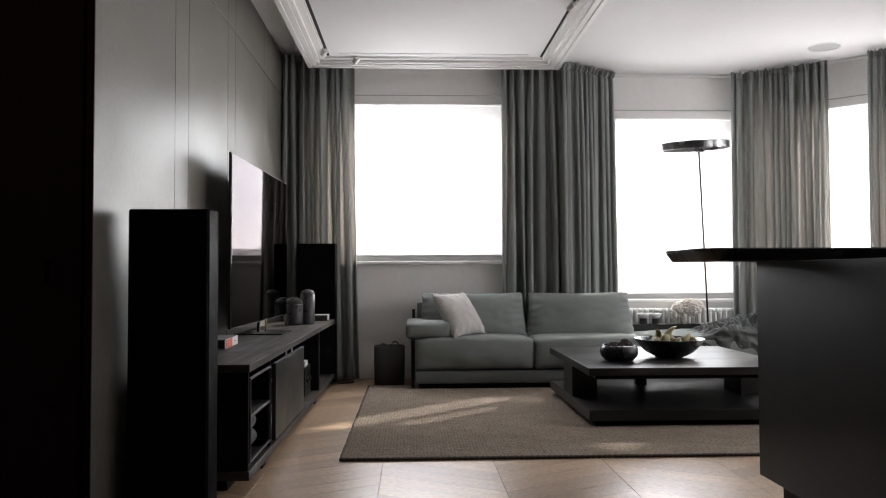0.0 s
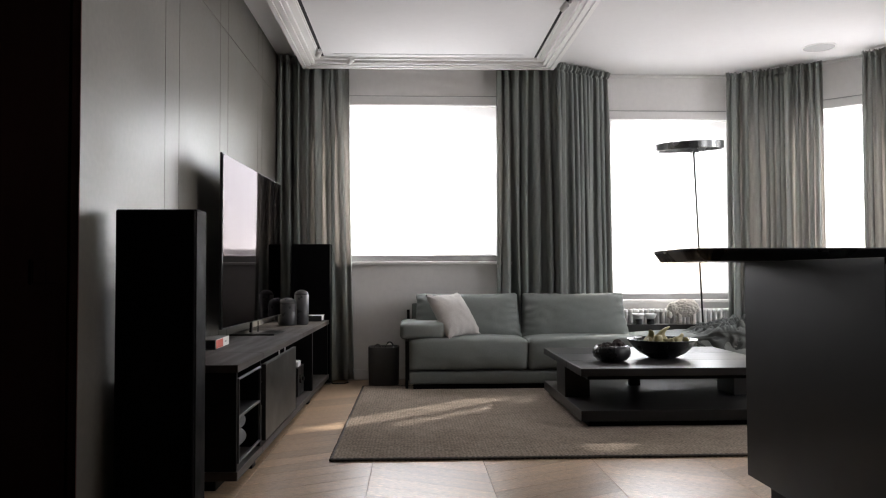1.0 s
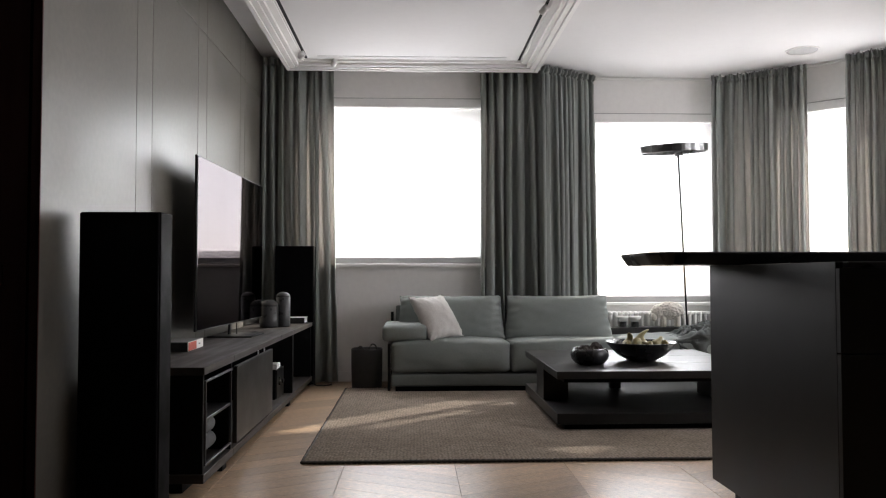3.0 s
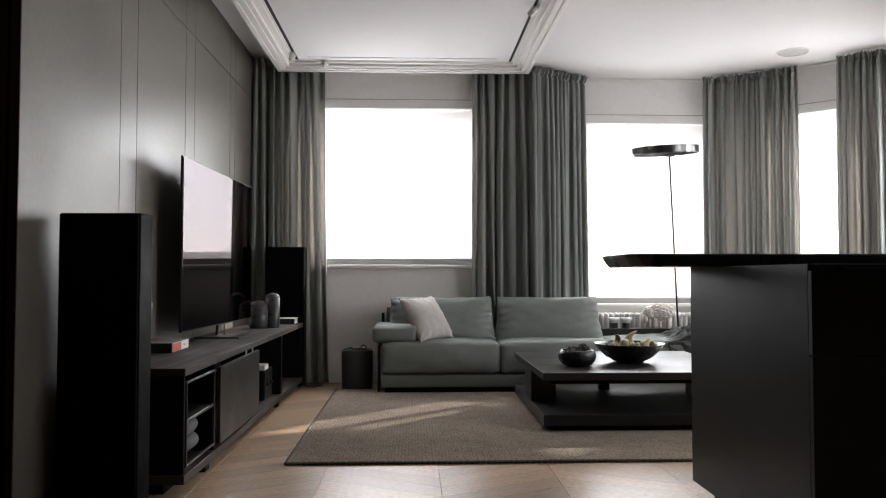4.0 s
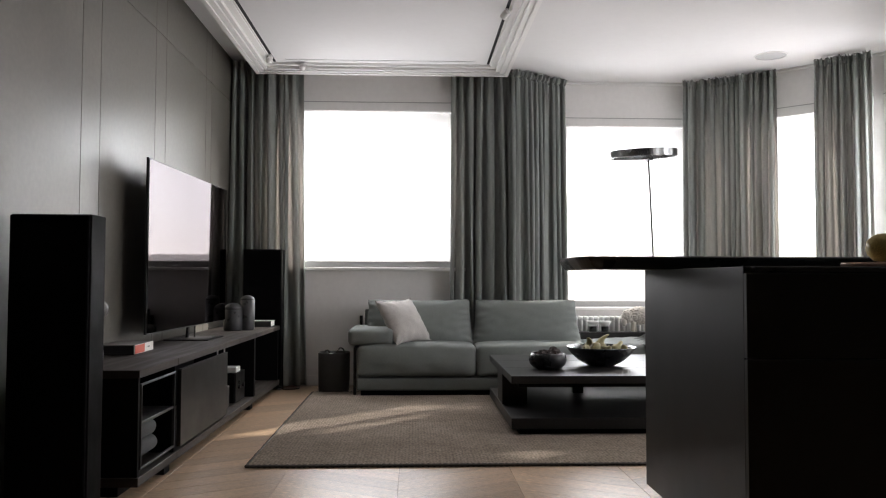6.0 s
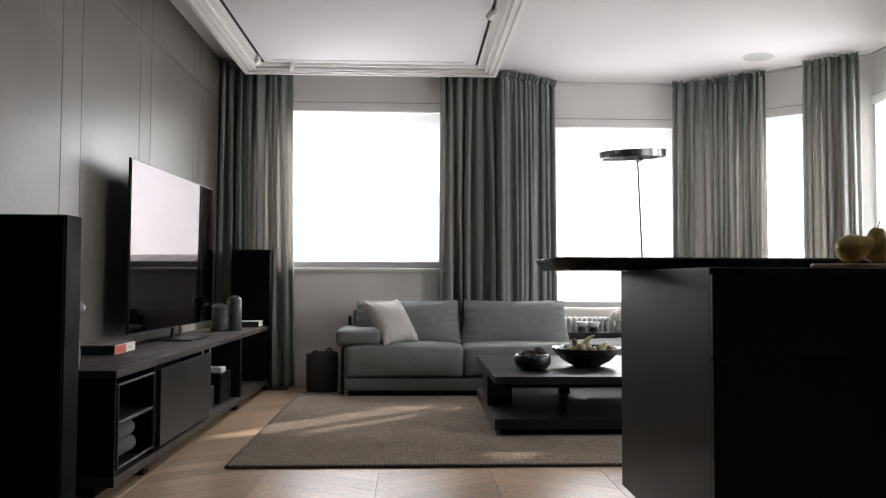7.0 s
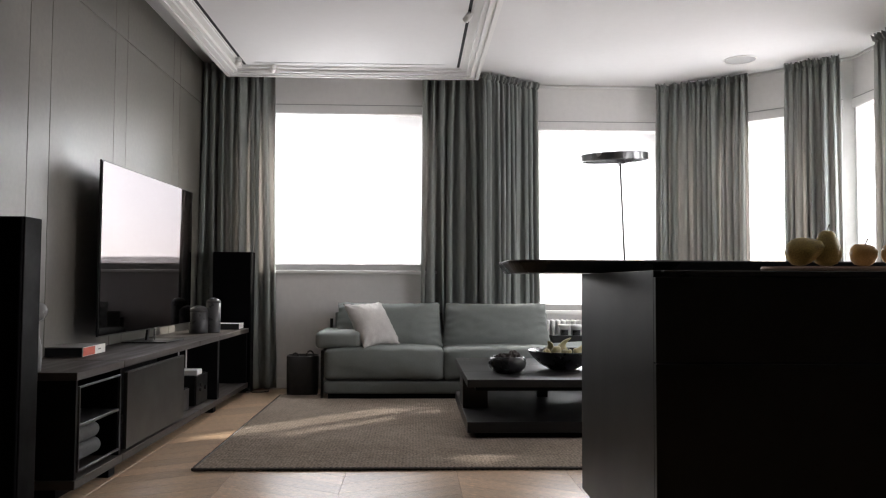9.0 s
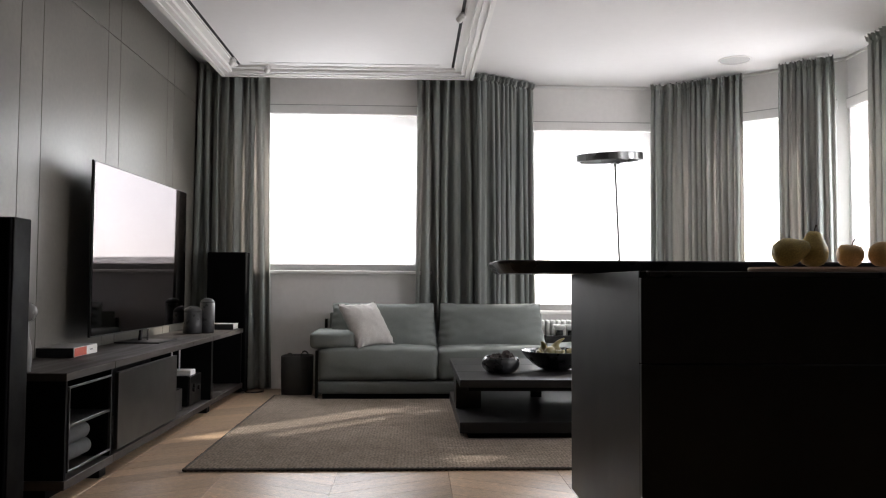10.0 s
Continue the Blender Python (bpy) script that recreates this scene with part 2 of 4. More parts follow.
def lathe(profile, steps=40, cx=0.0, cy=0.0):
    """Turns a profile of (radius, z) round the upright axis."""
    bm = bmesh.new()
    rings = []
    for r, z in profile:
        if r < 1e-5:
            rings.append([bm.verts.new((cx, cy, z))])
        else:
            rings.append([bm.verts.new((cx + r * math.cos(2 * math.pi * i / steps), cy + r * math.sin(2 * math.pi * i / steps), z)) for i in range(steps)])
    for a, b in zip(rings, rings[1:]):
        for i in range(steps):
            j = (i + 1) % steps
            q = [a[i % len(a)], a[j % len(a)], b[j % len(b)], b[i % len(b)]]
            q = list(dict.fromkeys(q))
            if len(q) > 2:
                bm.faces.new(q)
    return bm


def tube(points, radius, sides=10):
    """A round bar along the points; radius may be a list."""
    bm = bmesh.new()
    pts = [Vector(p) for p in points]
    rad = radius if isinstance(radius, (list, tuple)) else [radius] * len(pts)
    rings = []
    for i, p in enumerate(pts):
        d = (pts[min(i + 1, len(pts) - 1)] - pts[max(i - 1, 0)]).normalized()
        side = d.cross(Vector((0, 0, 1)) if abs(d.z) < 0.9 else Vector((1, 0, 0))).normalized()
        up = side.cross(d)
        rings.append([bm.verts.new(p + rad[i] * (math.cos(a) * side + math.sin(a) * up)) for a in (2 * math.pi * k / sides for k in range(sides))])
    for a, b in zip(rings, rings[1:]):
        for i in range(sides):
            bm.faces.new((a[i], a[(i + 1) % sides], b[(i + 1) % sides], b[i]))
    bm.faces.new(rings[0]), bm.faces.new(rings[-1])
    return bm


def pillow(sx, sz, thick, seed=0, bulge=0.42, hollow=0.05, pucker=0.006, n=44):
    """A sewn feather cushion standing on edge: two bulging faces that meet in a thin seam, pointed corners and puckers along the seam."""
    bm = bmesh.new()
    front, back = [], []
    for j in range(n + 1):
        t = math.sin((j / n - 0.5) * math.pi)
        fr, bk = [], []
        for i in range(n + 1):
            s = math.sin((i / n - 0.5) * math.pi)
            x = s * sx / 2 * (1 - hollow * (1 - t * t))
            z = t * sz / 2 * (1 - hollow * 1.3 * (1 - s * s))
            q = Vector((x * 7, z * 7, seed * 3.7))
            f = (max(0.0, 1 - abs(s) ** 2.6) * max(0.0, 1 - abs(t) ** 2.6)) ** bulge
            rim = max(abs(s), abs(t)) ** 5
            edge = math.sin(z * 105 + seed + 4 * noise.noise(q)) * abs(s) ** 8 + math.sin(x * 92 + seed * 2 + 4 * noise.noise(q * 1.3)) * abs(t) ** 8
            corner = (abs(s) * abs(t)) ** 3
            dent = pucker * (0.9 * noise.noise(q) + 0.5 * noise.noise(q * 2.7)) * (1 - rim) + pucker * 1.1 * edge * f ** 0.3
            dent -= pucker * 1.2 * corner * math.cos(14 * (abs(s) - abs(t)))
            wob = 0.006 * noise.noise(Vector((x * 16, z * 16, seed + 9.0))) * rim
            seam = i in (0, n) or j in (0, n)
            a = bm.verts.new((x + wob, -thick / 2 * f - (0 if seam else dent), z + wob))
            fr.append(a)
            bk.append(a if seam else bm.verts.new((x + wob, thick / 2 * f + dent, z + wob)))
        front.append(fr)
        back.append(bk)
    for g in (front, back):
        for j in range(n):
            for i in range(n):
                bm.faces.new((g[j][i], g[j][i + 1], g[j + 1][i + 1], g[j + 1][i]))
    return bm


def cushion(sx, sy, sz, plump=0.35, n=14, wrinkle=0.004, seed=0, corner=0.06):
    """A stuffed cushion round the origin: a soft box that swells in the middle and has slightly uneven faces."""
    bm = bmesh.new()
    bmesh.ops.create_cube(bm, size=2.0)
    bmesh.ops.subdivide_edges(bm, edges=bm.edges[:], cuts=n, use_grid_fill=True)
    for v in bm.verts:
        x, y, z = v.co
        hx, hy, hz = sx / 2, sy / 2, sz / 2
        r = min(corner, hx, hy, hz)
        p = Vector((x * hx, y * hy, z * hz))
        core = Vector((max(-hx + r, min(hx - r, p.x)), max(-hy + r, min(hy - r, p.y)), max(-hz + r, min(hz - r, p.z))))
        d = p - core
        if d.length > 1e-6:
            p = core + d.normalized() * min(d.length, r) if d.length > r else p
        w = noise.noise(p * 9 + Vector((seed * 7.1, 0, 0))) * wrinkle + noise.noise(p * 26 + Vector((0, seed * 3.3, 0))) * wrinkle * 0.4
        m = (1 - x * x) * (1 - z * z)
        p.y += math.copysign(1, y) * plump * hy * m * abs(y) + w
        t = (1 - x * x) * (1 - y * y)
        p.z += math.copysign(1, z) * plump * 0.25 * hz * t * abs(z) + w
        v.co = p
    return bm


# ---- large structure ----
X_LEFT, Y_WIN, Z_CEIL = -0.81, 6.50, 2.58
BAY = [(1.62, 6.50), (1.95, 6.75), (3.17, 6.75), (4.21, 5.78), (4.21, 0.55)]


def wall(name, p0, p1, openings=(), z0=0.0, z1=2.75, thick=0.32, material=None, label=""):
    """A wall whose inner face runs from p0 to p1 with the outside on its left; openings are (from, to, bottom, top)."""
    length = math.hypot(p1[0] - p0[0], p1[1] - p0[1])
    bm = bmesh.new()
    s = 0.0
    for a, b, lo, hi in sorted(openings):
        box(s, a, 0, thick, z0, z1, bm=bm)
        box(a, b, 0, thick, z0, lo, bm=bm)
        box(a, b, 0, thick, hi, z1, bm=bm)
        s = b
    box(s, length, 0, thick, z0, z1, bm=bm)
    ang = math.degrees(math.atan2(p1[1] - p0[1], p1[0] - p0[0]))
    ob = structure(name, moved(bm, pose(p0[0], p0[1], 0, 0, 0, ang)), material or M_WALL, label)
    return ob, pose(p0[0], p0[1], 0, 0, 0, ang), length


def window(name, frame_of, a, b, lo, hi, split=0.706, share=1.0):
    """Window in an opening: outer frame, two sashes, panes and an inner sill; local x runs along the wall, y outwards."""
    root = new(name)
    root.matrix_basis = frame_of
    tagged(root, "white framed window behind a lowered blind", "window", "", "structure")
    bm = bmesh.new()
    w = 0.06
    for bx in ((a, b, lo, lo + w), (a, b, hi - w, hi), (a, a + w, lo + w, hi - w), (b - w, b, lo + w, hi - w)):
        box(bx[0], bx[1], 0.17, 0.24, bx[2], bx[3], 0.006, bm=bm)
    part("window_frame", bm, M_TRIM, root)
    mid = a + (b - a) * split
    for s0, s1 in ((a + w, mid), (mid, b - w)):
        bm = bmesh.new()
        for bx in ((s0, s1, lo + w, lo + w + 0.05), (s0, s1, hi - w - 0.05, hi - w), (s0, s0 + 0.05, lo + w + 0.05, hi - w - 0.05), (s1 - 0.05, s1, lo + w + 0.05, hi - w - 0.05)):
            box(bx[0], bx[1], 0.18, 0.23, bx[2], bx[3], 0.005, bm=bm)
        sash = part("sash", bm, M_TRIM, root)
        pane = part("pane", box(s0 + 0.05, s1 - 0.05, 0.200, 0.206, lo + w + 0.05, hi - w - 0.05), M_GLASS, sash)
        pane.visible_shadow = False
    part("window_sill", box(a - 0.04, b + 0.04, -0.035, 0.17, lo - 0.03, lo - 0.001, 0.006), M_TRIM, root)
    part("casing", box(a - 0.05, b + 0.05, -0.009, -0.001, hi + 0.002, hi + 0.072, 0.003), M_WALL, root)
    # grey strip laid on the wall as the shadow line over the casing
    part("shadow_line", box(a - 0.05, b + 0.05, -0.006, -0.001, hi + 0.073, hi + 0.079), M_BAR, root, "thin grey strip that draws the shadow line above the casing")
    # lowered roller blind, a thing of its own
    bl = new("roller_blind")
    bl.matrix_basis = frame_of
    tagged(bl, "lowered white roller blind glowing with daylight", "blind", "roller blinds at the windows")
    bm = bmesh.new()
    bm.faces.new([bm.verts.new(v) for v in ((a + 0.012, 0.041, lo + 0.05), (b - 0.012, 0.041, lo + 0.05), (b - 0.012, 0.041, hi - 0.002), (a + 0.012, 0.041, hi - 0.002))])
    part("fabric", bm, M_BLIND, bl)
    part("bottom_bar", box(a + 0.012, b - 0.012, 0.030, 0.052, lo + 0.001, lo + 0.052, 0.004), M_BAR, bl, "grey aluminium bottom bar")
    c = frame_of @ Vector(((a + b) / 2, 0.62, (lo + hi) / 2 + 0.10))
    inward = (frame_of.to_3x3() @ Vector((0, -1, -0.55)))
    window_light(c, inward, (b - a) * 1.3, (hi - lo) * 1.35, WATTS * (b - a) * (hi - lo) * 1.75 * share)


WATTS = 20.5
_, fr, _ = wall("wall_window_main", (X_LEFT - 0.32, Y_WIN), BAY[0], [(0.62, 2.20, 0.96, 2.25)], label="pale grey painted window wall")
window("window_1", fr, 0.62, 2.20, 0.96, 2.25, 0.80)
wall("wall_bay_return", BAY[0], BAY[1], label="pale grey painted bay return")
_, fr, _ = wall("wall_bay_back", BAY[1], BAY[2], [(0.03, 1.12, 0.63, 2.19)], label="pale grey painted bay wall")
window("window_2", fr, 0.03, 1.12, 0.63, 2.19, share=1.15)
_, fr, _ = wall("wall_bay_angled", BAY[2], BAY[3], [(0.12, 1.30, 0.63, 2.19)], label="pale grey painted angled bay wall")
window("window_3", fr, 0.12, 1.30, 0.63, 2.19, share=1.3)
_, fr, _ = wall("wall_bay_side", BAY[3], BAY[4], [(0.03, 1.35, 0.63, 2.19), (1.75, 3.60, 0.63, 2.19)], label="pale grey painted bay side wall")
window("window_4", fr, 0.03, 1.35, 0.63, 2.19, share=1.4)
# out of view, added to bring side light onto the sofa and window wall
window("window_5_unseen", fr, 1.75, 3.60, 0.63, 2.19, share=0.55)
# both walls are out of view, dark to limit fill and reflections
wall("wall_unseen_side", (4.21, 0.55), (4.21, -3.0), material=M_DOOR, label="unseen side wall kept dark so the island front stays black")
wall("wall_rear", (4.53, -3.0), (X_LEFT, -3.0), label="unseen rear wall kept dark to cut fill light and reflections", material=M_DOOR)
wall("wall_left", (X_LEFT - 0.03, -3.0), (X_LEFT - 0.03, 6.82), material=M_GAP, label="dark wall behind the panelling")

# ceiling: high strip over the curtain by the panelled wall, main ceiling, dropped moulded field
bm = bmesh.new()
box(-1.2, -0.50, -3.3, 7.1, 2.655, 2.80, bm=bm)
box(1.36, 4.5, -3.3, 7.1, Z_CEIL, 2.80, bm=bm)
box(-0.50, 1.36, 6.20, 7.1, 2.70, 2.80, bm=bm)
structure("ceiling", bm, M_CEIL, "smooth white painted ceiling")

# dropped field: flat middle with slots, and a stepped moulding round it
FX0, FX1, FY1 = -0.575, 1.42, 6.255
bm = bmesh.new()
box(-0.388, 1.236, -3.0, 6.004, 2.535, 2.60, bm=bm)
box(-0.388, 1.236, 6.020, 6.091, 2.535, 2.60, bm=bm)
box(-0.388, -0.31, 6.004, 6.020, 2.535, 2.60, bm=bm)
box(1.14, 1.236, 6.004, 6.020, 2.535, 2.60, bm=bm)
structure("ceiling_field", bm, M_CEIL, "flat white dropped ceiling field")


def moulding(name, pts, bands, label):
    """Stepped moulding along pts (plan), the inside on the right; bands are (distance from the outer edge, width, bottom, top, bevel)."""
    bm = bmesh.new()
    for d0, w, zb, zt, bv in bands:
        loops = []
        for d in (d0, d0 + w):
            loops.append([(FX0 + d, -3.0), (FX0 + d, FY1 - d), (FX1 - d, FY1 - d), (FX1 - d, -3.0)])
        o, i = loops
        for k in range(3):
            vs = []
            for z in (zb, zt):
                vs.append([bm.verts.new((*p, z)) for p in (o[k], o[k + 1], i[k + 1], i[k])])
            lo, hi = vs
            bm.faces.new(lo), bm.faces.new(hi)
            for q in range(4):
                bm.faces.new((lo[q], lo[(q + 1) % 4], hi[(q + 1) % 4], hi[q]))
    return structure(name, bm, M_TRIM, label)


moulding("cornice", None, [(0.0, 0.030, 2.485, 2.72, 0), (0.030, 0.012, 2.497, 2.72, 0), (0.042, 0.030, 2.491, 2.72, 0), (0.072, 0.010, 2.506, 2.72, 0),
                            (0.082, 0.022, 2.500, 2.72, 0), (0.104, 0.046, 2.522, 2.72, 0), (0.150, 0.013, 2.530, 2.72, 0)],
         "white stepped plaster cornice")
bm = bmesh.new()
box(-0.420, -0.380, -3.0, 6.10, 2.5385, 2.70, bm=bm)
box(1.230, 1.262, -3.0, 6.10, 2.5385, 2.70, bm=bm)
box(-0.38, 1.205, 5.99, 6.03, 2.5385, 2.70, bm=bm)
structure("ceiling_slot", bm, M_GAP, "black linear slots in the ceiling")
bm = bmesh.new()
for a, b in ((BAY[1], BAY[2]), (BAY[2], BAY[3]), (BAY[3], BAY[4])):
    L = math.hypot(b[0] - a[0], b[1] - a[1])
    seg = box(-0.0, L, -0.018, 0.002, Z_CEIL - 0.022, Z_CEIL - 0.001, 0.005)
    moved(seg, pose(a[0], a[1], 0, 0, 0, math.degrees(math.atan2(b[1] - a[1], b[0] - a[0]))))
    me = bpy.data.meshes.new("tmp")
    seg.to_mesh(me), seg.free()
    bm.from_mesh(me)
structure("bay_cornice", bm, M_TRIM, "thin white cornice bead in the bay")

bm = bmesh.new()
box(-1.2, 4.6, -3.4, 7.2, -0.12, -0.0045, bm=bm)
FLOOR = structure("floor", bm, M_OAKJOINT, "pale oak chevron parquet floor")
structure("ground", box(-300, 300, -300, 300, -6.2, -6.0), M_OUTSIDE, "pale ground outside")
bm = bmesh.new()
box(X_LEFT + 0.001, BAY[0][0], Y_WIN - 0.014, Y_WIN - 0.001, 0.0, 0.085, 0.004, bm=bm)
structure("baseboard", bm, M_WALL, "painted skirting below the window")

# panelled wall: separate sheets with narrow open joints
PANELS = thing("wall_panelling", X_LEFT, 0, 0, "grey-brown lacquered wall panels with thin dark joints", "panelling")
ys = [2.753, 3.645, 3.85, 4.615, 4.80, 5.68, 5.83, 6.49]
ZJ = 2.30
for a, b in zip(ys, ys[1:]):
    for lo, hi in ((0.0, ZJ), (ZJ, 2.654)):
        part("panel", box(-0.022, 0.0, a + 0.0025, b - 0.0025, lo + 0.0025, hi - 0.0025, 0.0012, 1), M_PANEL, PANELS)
DOORW = thing("door_panelling", X_LEFT, 0, 0, "dark brown stained door leaf and lining beside the wall panels", "door")
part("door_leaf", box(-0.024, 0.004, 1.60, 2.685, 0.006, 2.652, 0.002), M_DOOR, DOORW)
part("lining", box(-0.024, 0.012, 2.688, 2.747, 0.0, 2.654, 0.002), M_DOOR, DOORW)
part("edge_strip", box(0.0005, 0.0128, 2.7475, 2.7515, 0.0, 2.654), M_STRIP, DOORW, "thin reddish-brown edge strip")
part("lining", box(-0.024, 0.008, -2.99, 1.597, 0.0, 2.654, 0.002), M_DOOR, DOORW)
sw = thing("wall_switch", X_LEFT + 0.004, 2.60, 0.865, "black double wall switch plate on the dark door lining", "switch")
part("plate", box(0, 0.008, -0.16, 0.0, -0.036, 0.036, 0.002), M_DOOR, sw)
for k in (0, 1):
    part("rocker", box(0.008, 0.012, -0.155 + 0.078 * k, -0.082 + 0.078 * k, -0.031, 0.031, 0.0015), M_DOOR, sw)


# ---- curtains ----
def curtain(name, p0, p1, z0, z1, folds, depth, label, seed, flare=0.0, head=True, bow=0.0):
    """A hanging curtain along p0-p1: uneven deep folds below a pinched tape and a short gathered frill."""
    rnd = random.Random(seed)
    root = thing(name, p0[0], p0[1], 0, label, "curtain", 0, "grey curtains at the windows")
    d = Vector((p1[0] - p0[0], p1[1] - p0[1], 0))
    L = d.length
    d.normalize()
    nrm = Vector((d.y, -d.x, 0))
    nu = folds * 36
    pitch = L / folds
    widths = [rnd.uniform(0.45, 1.9) for _ in range(folds)]
    edges = [sum(widths[:k]) / sum(widths) for k in range(folds + 1)]
    am = [rnd.uniform(0.45, 1.25) for _ in range(folds + 2)]
    skew = [rnd.uniform(-0.55, 0.55) for _ in range(folds + 2)]
    lean = [rnd.uniform(-1, 1) for _ in range(folds + 2)]
    split = [rnd.uniform(0.0, 0.5) for _ in range(folds + 2)]
    drops = [0.0, 0.008, 0.018, 0.028, 0.036, 0.043, 0.050, 0.057, 0.066, 0.08, 0.10, 0.125, 0.155, 0.19, 0.24, 0.30]
    drops += [0.30 + (z1 - z0 - 0.30) * k / 44 for k in range(1, 45)]
    bm = bmesh.new()
    grid = []
    for drop in drops:
        v = 1 - drop / (z1 - z0)
        low = 1 - v
        row = []
        for i in range(nu + 1):
            u = i / nu
            j = 0
            uu = min(0.99999, max(0.0, u + 0.16 / folds * noise.noise(Vector((u * folds * 0.7, seed * 2.9, 0.9 * low))) * min(1, u * 12, (1 - u) * 12)))
            while uu >= edges[j + 1]:
                j += 1
            f = (uu - edges[j]) / (edges[j + 1] - edges[j])
            k = f * f * (3 - 2 * f)
            mix = [(t[j] * (1 - k) + t[j + 1] * k) for t in (am, skew, lean, split)]
            a = 2 * math.pi * (j + f) + mix[1] * math.sin(2 * math.pi * f)
            gather = math.exp(-max(0.0, drop - 0.045) / 0.17)
            fine = math.sin(3 * a + 4 * mix[2]) + 0.6 * math.sin(5 * a + 9 * mix[3])
            body = math.sin(a) + mix[3] * math.sin(2 * a + 5 * mix[2]) * (0.5 + 0.5 * gather)
            body += 0.16 * noise.noise(Vector((u * folds * 3.1, seed + 11.0, 0.6 * v)))
            swell = 1 - 0.62 * math.exp(-drop / 0.22)
            off = depth * mix[0] * body * swell * (0.9 + 0.25 * low) + 0.0085 * fine * gather
            if drop < 0.043:
                off += (0.008 + 0.0075 * fine) * (1 - drop / 0.043) + 0.004
            elif drop < 0.066:
                off -= 0.009
            off += noise.noise(Vector((u * 5, v * 0.8, seed))) * depth * 0.30
            along = u * L - 0.17 * pitch * math.sin(2 * a) * swell + pitch * min(1, u * 8, (1 - u) * 8) * (0.48 * mix[2] * low + 0.10 * math.sin(4.5 * low + 6 * mix[2])) + flare * (u - 0.5) * low ** 2
            z = z1 - drop
            if drop < 0.03:
                z += (1 - drop / 0.03) * (0.006 * math.sin(3 * a + 1) + 0.016 * noise.noise(Vector((u * 34, seed, 0))))
            p = d * along + nrm * (off + bow * math.sin(math.pi * u))
            row.append(bm.verts.new((p.x, p.y, z)))
        grid.append(row)
    for a, b in zip(grid, grid[1:]):
        for i in range(nu):
            bm.faces.new((a[i], a[i + 1], b[i + 1], b[i]))
    fab = part("fabric", bm, M_CURTAIN, root, smooth=True)
    so = fab.modifiers.new("thickness", "SOLIDIFY")
    so.thickness = 0.002
    if head:
        tr = box(0.0, L, 0.055, 0.075, z1 - 0.030, z1 - 0.012, 0.003)
        moved(tr, pose(0, 0, 0, 0, 0, math.degrees(math.atan2(d.y, d.x))))
        part("track", tr, M_TRIM, root, "white curtain track")
    return root


curtain("curtain", (-0.79, 6.40), (-0.225, 6.41), 0.012, 2.625, 8, 0.050, "dark grey-green linen curtain hanging beside the panelled wall", 3, flare=0.07)
curtain("curtain", (0.975, 6.41), (1.47, 6.40), 0.012, 2.60, 7, 0.052, "dark grey-green linen curtain beside the main window", 5)
curtain("curtain", (1.46, 6.33), (1.975, 6.66), 0.012, 2.565, 10, 0.046, "grey linen curtain with a gathered heading at the bay corner", 8)
curtain("curtain", (2.985, 6.63), (3.59, 6.21), 0.012, 2.56, 13, 0.050, "grey linen curtain with a gathered heading in the bay", 13, bow=-0.03)
curtain("curtain", (3.77, 5.95), (4.05, 5.68), 0.012, 2.56, 8, 0.054, "grey linen curtain with a gathered heading at the angled window", 21)
curtain("curtain", (4.05, 5.24), (4.06, 4.50), 0.012, 2.56, 8, 0.042, "grey linen curtain with a gathered heading at the side window", 34)


# ---- media console ----
CX = -0.39          # front
CON = thing("media_console", X_LEFT, 3.24, 0, "long low smoked wood media console with open bays", "media console", -0.6)
cw = CX - X_LEFT
ends = [0.0, 0.478, 1.688, 2.96]
for a, b in zip(ends, ends[1:]):
    part("bottom_shelf", box(0.004, cw, a + 0.001, b - 0.001, 0.052, 0.087, 0.0015, 1), M_CONSOLE, CON)
tops = [0.0, 0.478, 1.655, 2.112, 2.96]
for a, b in zip(tops, tops[1:]):
    part("top", box(0.004, cw, a + 0.0015, b - 0.0015, 0.472, 0.503, 0.002, 2), M_CONSOLE, CON)
part("partition", box(0.01, cw - 0.14, 2.52, 2.545, 0.087, 0.472, 0.001, 1), M_BLACK, CON)
for y0, y1 in ((0.012, 0.030), (0.452, 0.468), (2.09, 2.135), (2.92, 2.945)):
    part("upright", box(0.01, cw - 0.008, y0, y1, 0.087, 0.472, 0.001, 1), M_BLACK, CON)
part("back_panel", box(0.006, 0.018, 0.03, 2.94, 0.087, 0.472), M_BLACK, CON)
for y0 in (0.40, 2.08):
    part("foot", box(0.06, cw - 0.03, y0, y0 + 0.07, 0.0, 0.052, 0.002, 1), M_BLACK, CON)
part("plinth", box(0.03, cw - 0.10, 0.06, 2.9, 0.0, 0.052), M_BLACK, CON)
bm = bmesh.new()
for q in ((0.034, 0.448, 0.438, 0.446), (0.034, 0.448, 0.112, 0.120), (0.034, 0.042, 0.120, 0.438), (0.440, 0.448, 0.120, 0.438)):
    box(cw - 0.014, cw - 0.002, q[0], q[1], q[2], q[3], 0.001, 1, bm=bm)
part("inner_frame", bm, M_EDGE, CON, "thin grey metal frame")
part("inner_shelf", box(0.02, cw - 0.006, 0.042, 0.44, 0.284, 0.296, 0.001, 1), M_EDGE, CON)
drop = part("drop_front", box(cw - 0.006, cw + 0.012, 0.486, 1.315, 0.106, 0.448, 0.0015, 1), M_CONSOLE_DOOR, CON, "smooth dark bronze flap front")
part("top_edge", box(cw - 0.004, cw + 0.013, 0.488, 1.313, 0.4485, 0.452), M_EDGE, drop)
